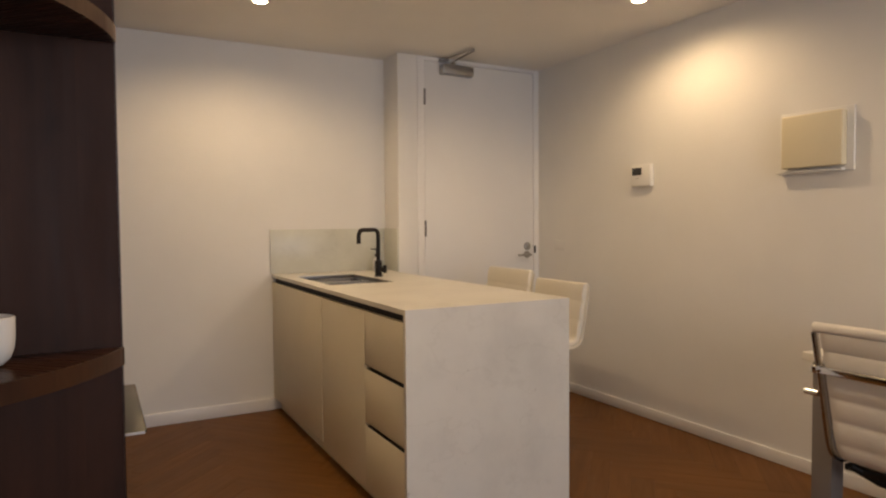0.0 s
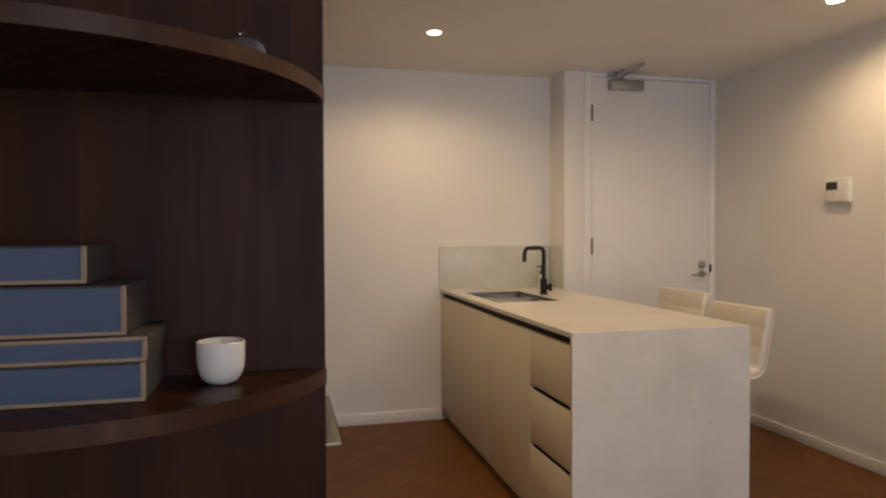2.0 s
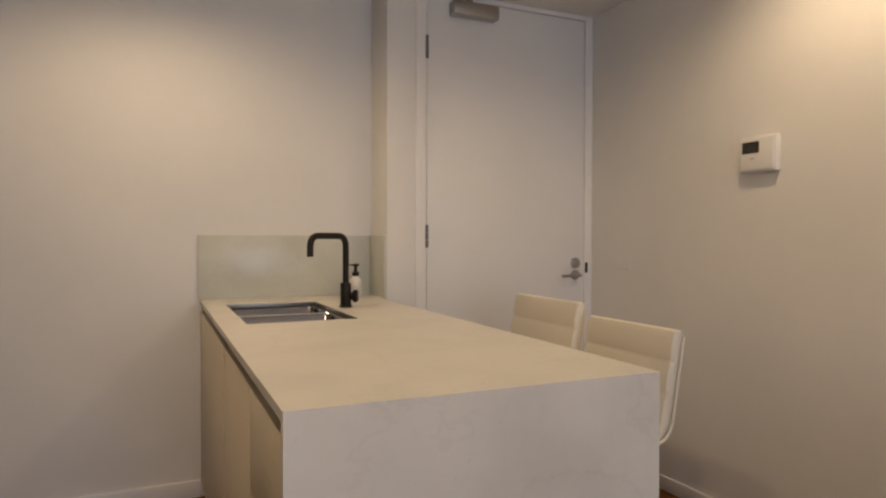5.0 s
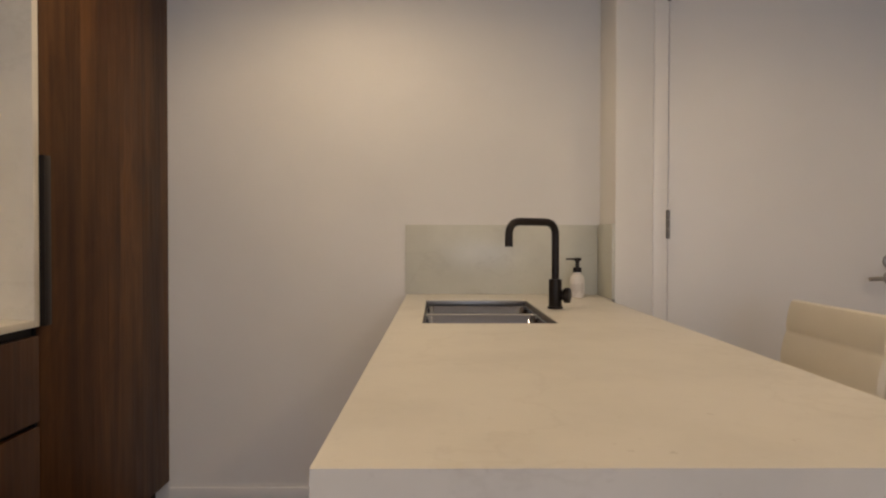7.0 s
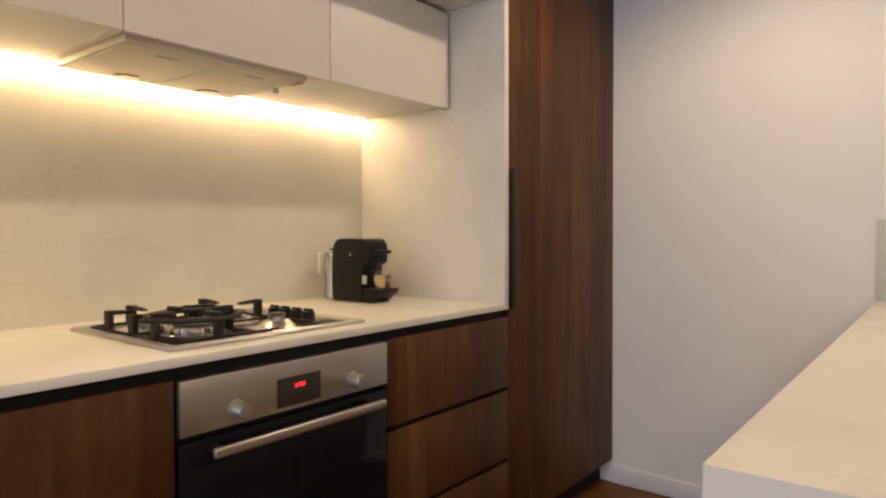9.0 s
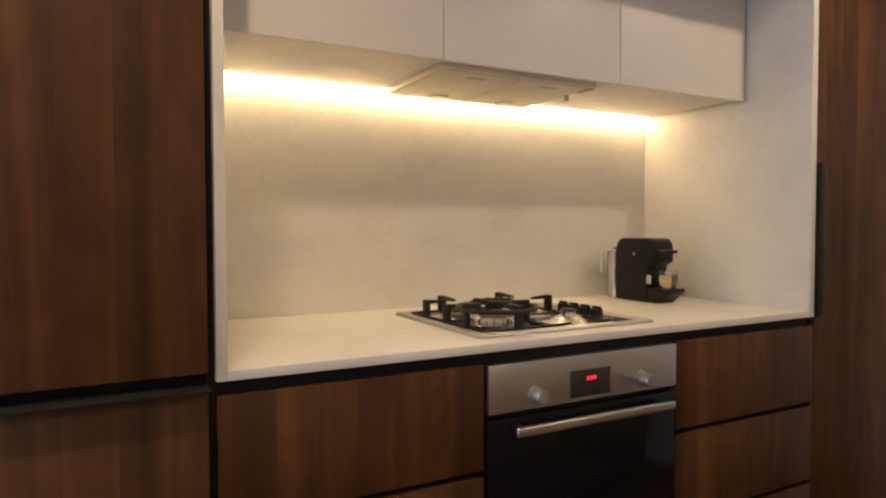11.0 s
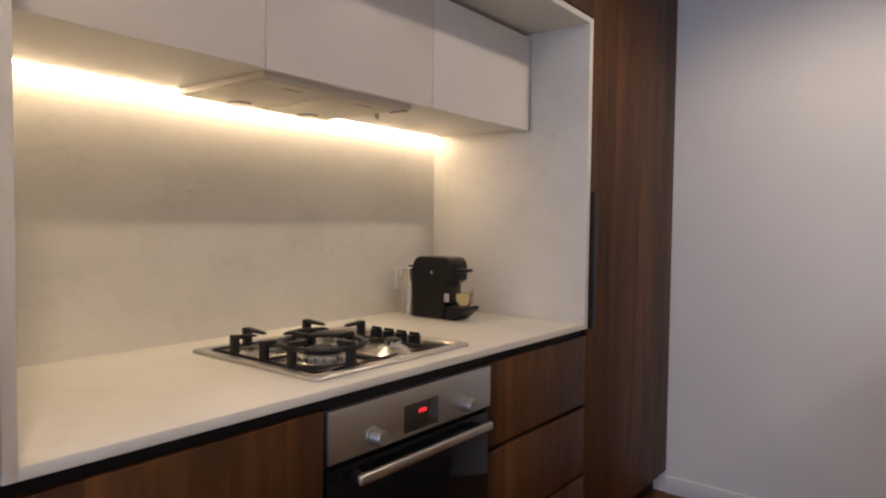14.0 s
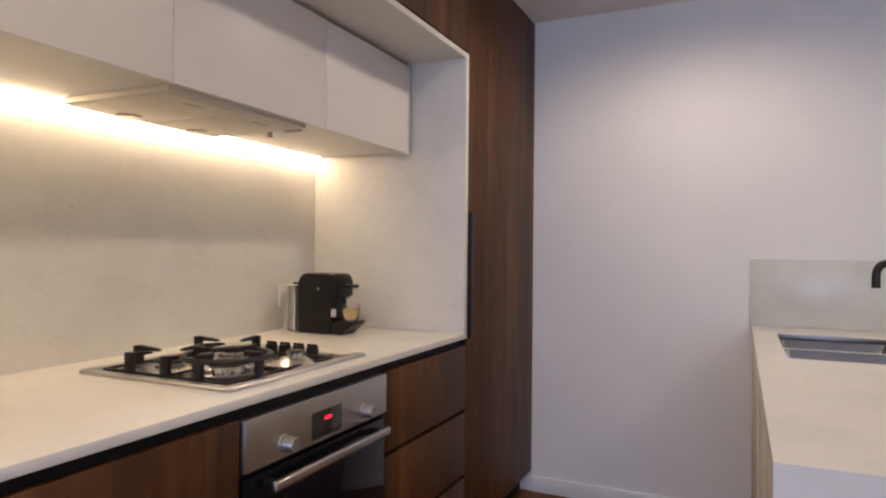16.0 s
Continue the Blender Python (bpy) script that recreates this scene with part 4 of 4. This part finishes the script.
part("pump", joined(lathe([(0, 0.1005), (0.0165, 0.1005), (0.0165, 0.118), (0.008, 0.122), (0.008, 0.148), (0, 0.148)], 24, (1.868, 4.30, ITOP)),
                    box(1.853, 1.883, 4.288, 4.312, ITOP + 0.146, ITOP + 0.158, 0.004), box(1.823, 1.86, 4.296, 4.304, ITOP + 0.149, ITOP + 0.156, 0.002)), MATBLACK, soap, "black pump head")


# ---- bar stools ----
def ribbed(path, y0, y1, thick, ribs, depth):
    """A quilted pad: an (x, z) centre line, swept across y, with rounded ribs on both faces."""
    pts = [Vector((x, z)) for x, z in path]
    bm = bmesh.new()
    n = len(pts)
    front, back = [], []
    for i, p in enumerate(pts):
        d = (pts[min(i + 1, n - 1)] - pts[max(i - 1, 0)]).normalized()
        nor = Vector((-d.y, d.x))
        s = i / (n - 1)
        r = depth * abs(math.sin(math.pi * ribs * s)) ** 0.6
        end = 0.35 if i in (0, n - 1) else 1.0
        front.append(p + nor * (thick * 0.5 * end + r)), back.append(p - nor * (thick * 0.5 * end + r * 0.7))
    ys = [y0, y0 + 0.008, y0 + 0.03, (y0 + y1) / 2, y1 - 0.03, y1 - 0.008, y1]
    squash = [0.35, 0.85, 1.0, 1.0, 1.0, 0.85, 0.35]
    def row(y, q):
        return [bm.verts.new((c.x + (f.x - c.x) * q, y, c.y + (f.y - c.y) * q)) for f, c in zip(front, pts)] + \
               [bm.verts.new((c.x + (f.x - c.x) * q, y, c.y + (f.y - c.y) * q)) for f, c in reversed(list(zip(back, pts)))]
    rows = [row(y, q) for y, q in zip(ys, squash)]
    for a, b in zip(rows, rows[1:]):
        for i in range(len(a)):
            j = (i + 1) % len(a)
            bm.faces.new((a[i], a[j], b[j], b[i]))
    bm.faces.new(rows[0]), bm.faces.new(rows[-1][::-1])
    bmesh.ops.recalc_face_normals(bm, faces=bm.faces)
    return bm


def curve_points(points, radius, step=0.006):
    raw = rounded_path([(x, 0, z) for x, z in points], radius, 10)
    out = []
    for a, b in zip(raw, raw[1:]):
        k = max(1, int((b - a).length / step))
        out += [(a + (b - a) * (i / k)) for i in range(k)]
    out.append(raw[-1])
    return [(p.x, p.z) for p in out]


def bar_stool(cx, cy, seat, top, width):
    s = thing("bar_stool", (cx, cy, 0), "cream ribbed leather bar stool with low back at the island", "bar stool", "stools at the island")
    y0, y1 = cy - width / 2, cy + width / 2
    line = curve_points([(cx - 0.20, seat + 0.02), (cx - 0.17, seat + 0.03), (cx + 0.16, seat + 0.005), (cx + 0.215, top)], 0.07)
    part("seat_shell", ribbed(line, y0, y1, 0.030, 7, 0.008), LEATHER, s)
    for y in (y0 - 0.004, y1 + 0.004):
        part("side_rail", tube(rounded_path([(cx - 0.19, y, seat + 0.008), (cx + 0.17, y, seat - 0.006), (cx + 0.222, y, top - 0.02)], 0.07), 0.005, 12), LEATHER, s, "leather wrapped frame rail")
    part("column", joined(cylinder((cx, cy, 0.02), (cx, cy, seat - 0.03), 0.024, seg=24), cylinder((cx, cy, 0.02), (cx, cy, seat * 0.55), 0.03, seg=24)), CHROME, s)
    part("seat_plate", cylinder((cx, cy, seat - 0.032), (cx, cy, seat - 0.012), 0.08, seg=24, bev=0.003), CHROME, s)
    part("base", lathe([(0, 0.002), (0.205, 0.002), (0.205, 0.008), (0.12, 0.018), (0.035, 0.03), (0, 0.03)], 48, (cx, cy, 0)), CHROME, s, "round chrome base")
    part("footrest", tube([(cx - 0.16 * math.sin(a), cy + 0.14 * math.cos(a), 0.26) for a in [radians(18 * k) for k in range(11)]], 0.009, 12), CHROME, s)
    return s


bar_stool(2.20, 3.497, 0.62, 0.936, 0.45)
bar_stool(2.20, 3.010, 0.575, 0.898, 0.42)

# ---- dining table and chair ----
table = thing("dining_table", (2.72, 0.91, 0), "white topped dining table with square grey legs", "table")
part("tabletop", box(2.295, 3.14, 0.11, 1.575, 0.738, 0.766, 0.003), TABLEWHITE, table)
for tx in (2.325, 3.05):
    for ty in (0.14, 1.485):
        part("leg", box(tx, tx + 0.07, ty, ty + 0.07, 0.0, 0.7375, 0.003), LEGGREY, table)
chair = thing("dining_chair", (2.35, 1.235, 0), "white ribbed leather chair with polished metal frame", "chair")
line = curve_points([(2.62, 0.470), (2.26, 0.440), (2.150, 0.885)], 0.08)
part("sling", ribbed(line, 0.965, 1.425, 0.014, 10, 0.009), WHITELEATHER, chair, "ribbed white leather sling")
part("top_roll", tube([(2.147, 0.955, 0.882), (2.147, 1.442, 0.882)], 0.016, 18), WHITELEATHER, chair)


def rail_strip(y):
    """A flat polished side member that follows the seat and the back."""
    path = [Vector(p) for p in rounded_path([(2.63, y, 0.460), (2.25, y, 0.430), (2.143, y, 0.868)], 0.09)]
    bm = bmesh.new()
    rings = []
    for i, p in enumerate(path):
        t = (path[min(i + 1, len(path) - 1)] - path[max(i - 1, 0)]).normalized()
        nor = Vector((-t.z, 0, t.x)) * 0.0115
        rings.append([bm.verts.new(p + nor * u + Vector((0, v * 0.006, 0))) for u, v in ((-1, -1), (-1, 1), (1, 1), (1, -1))])
    for p, q in zip(rings, rings[1:]):
        for i in range(4):
            bm.faces.new((p[i], p[(i + 1) % 4], q[(i + 1) % 4], q[i]))
    bm.faces.new(rings[0][::-1]), bm.faces.new(rings[-1])
    bmesh.ops.recalc_face_normals(bm, faces=bm.faces)
    return bevelled(bm, 0.002, 2)


for y in (0.948, 1.440):
    part("side_rail", rail_strip(y), CHAIRMETAL, chair, "dark reflecting polished side rail")
part("back_spreader", box(2.147, 2.157, 0.957, 1.431, 0.738, 0.762, 0.003), CHROME, chair)
part("spreader_end", box(2.138, 2.170, 1.428, 1.449, 0.738, 0.764, 0.004), CHROME, chair)
part("arm_bar", tube([(2.180, 1.445, 0.666), (2.185, 1.492, 0.666)], 0.010, 14), CHROME, chair)
part("seat_spreader", box(2.30, 2.33, 0.957, 1.431, 0.405, 0.425, 0.004), PLASTICBLACK, chair)
part("seat_bracket", tube([(2.29, 1.405, 0.43), (2.34, 1.34, 0.385), (2.42, 1.245, 0.355)], 0.014, 12), PLASTICBLACK, chair)
part("column", cylinder((2.42, 1.235, 0.09), (2.42, 1.235, 0.41), 0.025, seg=20), CHROME, chair)
for k in range(4):
    a = radians(45 + 90 * k)
    part("base_leg", tube([(2.42, 1.235, 0.11), (2.42 + 0.31 * math.cos(a), 1.235 + 0.31 * math.sin(a), 0.03)], 0.015, 12), CHROME, chair)
    part("glide", cylinder((2.42 + 0.30 * math.cos(a), 1.235 + 0.30 * math.sin(a), 0.001), (2.42 + 0.30 * math.cos(a), 1.235 + 0.30 * math.sin(a), 0.028), 0.016, seg=14), PLASTICBLACK, chair)

# ---- round-ended shelves on the gable ----
def shelf_outline(reach):
    """Plan of a shelf that leaves the gable's front edge in an arc."""
    x1, ymax, xm = 0.214, 1.334, -0.2
    half = x1 - xm
    r = (half * half + reach * reach) / (2 * reach)
    yc = ymax - reach + r
    a1 = math.asin(half / r)
    pts = [(xm + r * math.sin(a1 * (1 - k / 28)), yc - r * math.cos(a1 * (1 - k / 28))) for k in range(29)]
    return pts + [(LEFT + 0.002, ymax - reach), (LEFT + 0.002, ymax)]


def round_shelf(z0, z1, reach, label):
    sh = thing("round_shelf", (-0.15, 1.2, z0), label, "shelf", "curved shelves")
    plan = shelf_outline(reach)
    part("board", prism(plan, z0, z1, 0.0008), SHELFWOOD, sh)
    front = plan[:29] + [(LEFT + 0.002, plan[28][1])]
    outer = [(x + 0.0002, y - 0.0016) for x, y in front]
    inner = [(x, y - 0.0003) for x, y in reversed(front)]
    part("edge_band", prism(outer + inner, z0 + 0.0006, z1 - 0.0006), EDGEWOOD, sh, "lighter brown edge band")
    return sh


SZ = 1.027
round_shelf(SZ - 0.028, SZ, 0.28, "glossy walnut shelf with a curved front, shade in its colour")
round_shelf(1.487, 1.512, 0.346, "walnut upper shelf with a curved front, shade in its colour")
solid("candle_cup", lathe([(0, 0.001), (0.014, 0.001), (0.023, 0.0045), (0.0302, 0.012), (0.0345, 0.024), (0.0362, 0.038), (0.0366, 0.0655), (0.0350, 0.067), (0.0336, 0.0645), (0.0331, 0.039), (0.0312, 0.026), (0.0265, 0.0165), (0.018, 0.0105), (0, 0.009)], 44, (0.047, 1.254, SZ)),
      CERAMIC, "white ceramic cup with a rounded foot on the shelf", "cup", (0.047, 1.254, SZ))


def storage_box(x1, y0, z0, h, lid):
    """A cloth covered keepsake box with piped edges."""
    x0, y1 = -0.46, 1.329
    b = thing("storage_box", ((x0 + x1) / 2, (y0 + y1) / 2, z0), "slate blue cloth storage box with bronze piping", "box", "stack of boxes on the shelf")
    part("box_body", box(x0, x1, y0, y1, z0 + 0.001, z0 + h - lid - 0.0015, 0.002), GREYBLUE, b)
    body = part("front_panel", box(x0 + 0.004, x1 - 0.006, y0 - 0.0022, y0 - 0.0002, z0 + 0.006, z0 + h - lid - 0.005, 0.0006), BLUE, b, "blue cloth front")
    e = 0.0055
    part("piping", joined(box(x0, x1, y0 - 0.004, y0 - 0.0001, z0 + 0.0012, z0 + 0.0012 + e, 0.001), box(x1 - e - 0.001, x1 + 0.001, y0 - 0.004, y0 - 0.0001, z0 + 0.006, z0 + h - lid - 0.002, 0.001)), PIPING, b, "bronze piping")
    if lid:
        part("lid", box(x0, x1 + 0.003, y0 - 0.003, y1, z0 + h - lid, z0 + h, 0.002), GREYBLUE, b)
        part("lid_panel", box(x0 + 0.004, x1 - 0.004, y0 - 0.0052, y0 - 0.0032, z0 + h - lid + 0.005, z0 + h - 0.005, 0.0006), BLUE, b, "blue cloth lid edge")
        part("lid_piping", joined(box(x0, x1 + 0.003, y0 - 0.0075, y0 - 0.0031, z0 + h - lid, z0 + h - lid + e, 0.001), box(x0, x1 + 0.003, y0 - 0.0075, y0 - 0.0031, z0 + h - e, z0 + h, 0.001),
                                  box(x1 - e + 0.002, x1 + 0.004, y0 - 0.0075, y0 - 0.0031, z0 + h - lid + e, z0 + h - e, 0.001)), PIPING, b, "bronze piping")
    return b


storage_box(-0.045, 1.165, SZ, 0.0915, 0.034)
storage_box(-0.0705, 1.174, SZ + 0.0915, 0.072, 0.0)
storage_box(-0.1225, 1.186, SZ + 0.1635, 0.0555, 0.0)


def glass_cloche(x, y, k):
    """A thin blown glass dome with a small knob."""
    prof = [(0.035, 0.001), (0.0345, 0.012), (0.030, 0.020), (0.021, 0.0265), (0.008, 0.030), (0.0035, 0.031), (0.004, 0.035), (0.0025, 0.038), (0, 0.0385),
            (0, 0.0285), (0.008, 0.0275), (0.020, 0.0245), (0.0285, 0.0185), (0.033, 0.011), (0.0335, 0.001), (0.035, 0.001)]
    return solid("glass_cloche", lathe([(p * k, q * k) for p, q in prof], 40, (x, y, 1.5125)), CLEAR, "small clear glass cloche with a knob on the upper shelf", "cloche", (x, y, 1.5125), group="glass cloches on the shelf")


glass_cloche(0.088, 1.165, 0.95)
glass_cloche(0.004, 1.165, 0.97)

# ---- herringbone floor ----
PL, PW, PT = 0.60, 0.10, 0.012


def plank_mesh():
    bm = box(-PL / 2 + 0.0006, PL / 2 - 0.0004, -PW / 2 + 0.0004, PW / 2 - 0.0004, -PT, 0.0)
    top = [e for e in bm.edges if all(abs(v.co.z) < 1e-6 for v in e.verts)]
    bmesh.ops.bevel(bm, geom=top, offset=0.0005, segments=1, affect="EDGES")
    me = bpy.data.meshes.new("plank")
    bm.to_mesh(me)
    bm.free()
    me.materials.append(FLOORWOOD)
    return me


PLANK = plank_mesh()
spots = []
c45 = math.sqrt(0.5)
for i in range(-60, 61):
    for j in range(-14, 15):
        for k in (0, 1):
            # herringbone in its own axes, then turned by 45 degrees
            u = i * PW + j * (PL + 0.0) * 1.0
            v = i * PW - j * PL
            if k == 0:
                cu, cv, ang = u + PL / 2, v + PW / 2, 0
            else:
                cu, cv, ang = u + PW / 2 + PL, v + PL / 2 - PL + PW, 90
            x, y = 1.2 + (cu - cv) * c45, 2.4 + (cu + cv) * c45
            if LEFT - 0.1 < x < RIGHT + 0.22 and BACK - 0.2 < y < FAR + 0.22:
                spots.append((x, y, ang + 45))
spots.sort(key=lambda s: (s[0] - 1.3) ** 2 + (s[1] - 2.8) ** 2)
EDGES = (((LEFT - 0.14, 0, 0), (-1, 0, 0)), ((RIGHT + 0.14, 0, 0), (1, 0, 0)), ((0, BACK - 0.14, 0), (0, -1, 0)), ((0, FAR + 0.14, 0), (0, 1, 0)))


def clipped(me, m):
    """A plank's mesh cut off where it would pass the outside of the walls, or the whole one."""
    pts = [m @ v.co for v in me.vertices]
    cut = [(c, no) for c, no in EDGES if any((p - Vector(c)).dot(Vector(no)) > 0 for p in pts)]
    if not cut:
        return me
    bm = bmesh.new()
    bm.from_mesh(me)
    inv = m.inverted()
    for c, no in cut:
        bmesh.ops.bisect_plane(bm, geom=bm.verts[:] + bm.edges[:] + bm.faces[:], plane_co=inv @ Vector(c), plane_no=inv.to_3x3() @ Vector(no), clear_outer=True)
    if not bm.faces:
        bm.free()
        return None
    out = bpy.data.meshes.new("plank")
    bm.to_mesh(out)
    bm.free()
    out.materials.append(FLOORWOOD)
    return out


for x, y, ang in spots[:300]:
    m = pose(x, y, 0, 0, 0, ang)
    me = clipped(PLANK, m)
    if me:
        p = new("plank", me)
        p.parent = floor
        p.matrix_basis = m
for turn in (45, 135):
    base = pose(0, 0, 0, 0, 0, turn)
    rest = bmesh.new()
    for x, y, ang in spots[300:]:
        if ang != turn:
            continue
        m = pose(x, y, 0, 0, 0, ang)
        me = clipped(PLANK, m)
        if me:
            piece = me.copy()
            piece.transform(base.inverted() @ m)
            rest.from_mesh(piece)
            bpy.data.meshes.remove(piece)
    field = part("plank_field", rest, FLOORWOOD, floor)
    field.matrix_basis = base
    field["kind"] = "stuff"
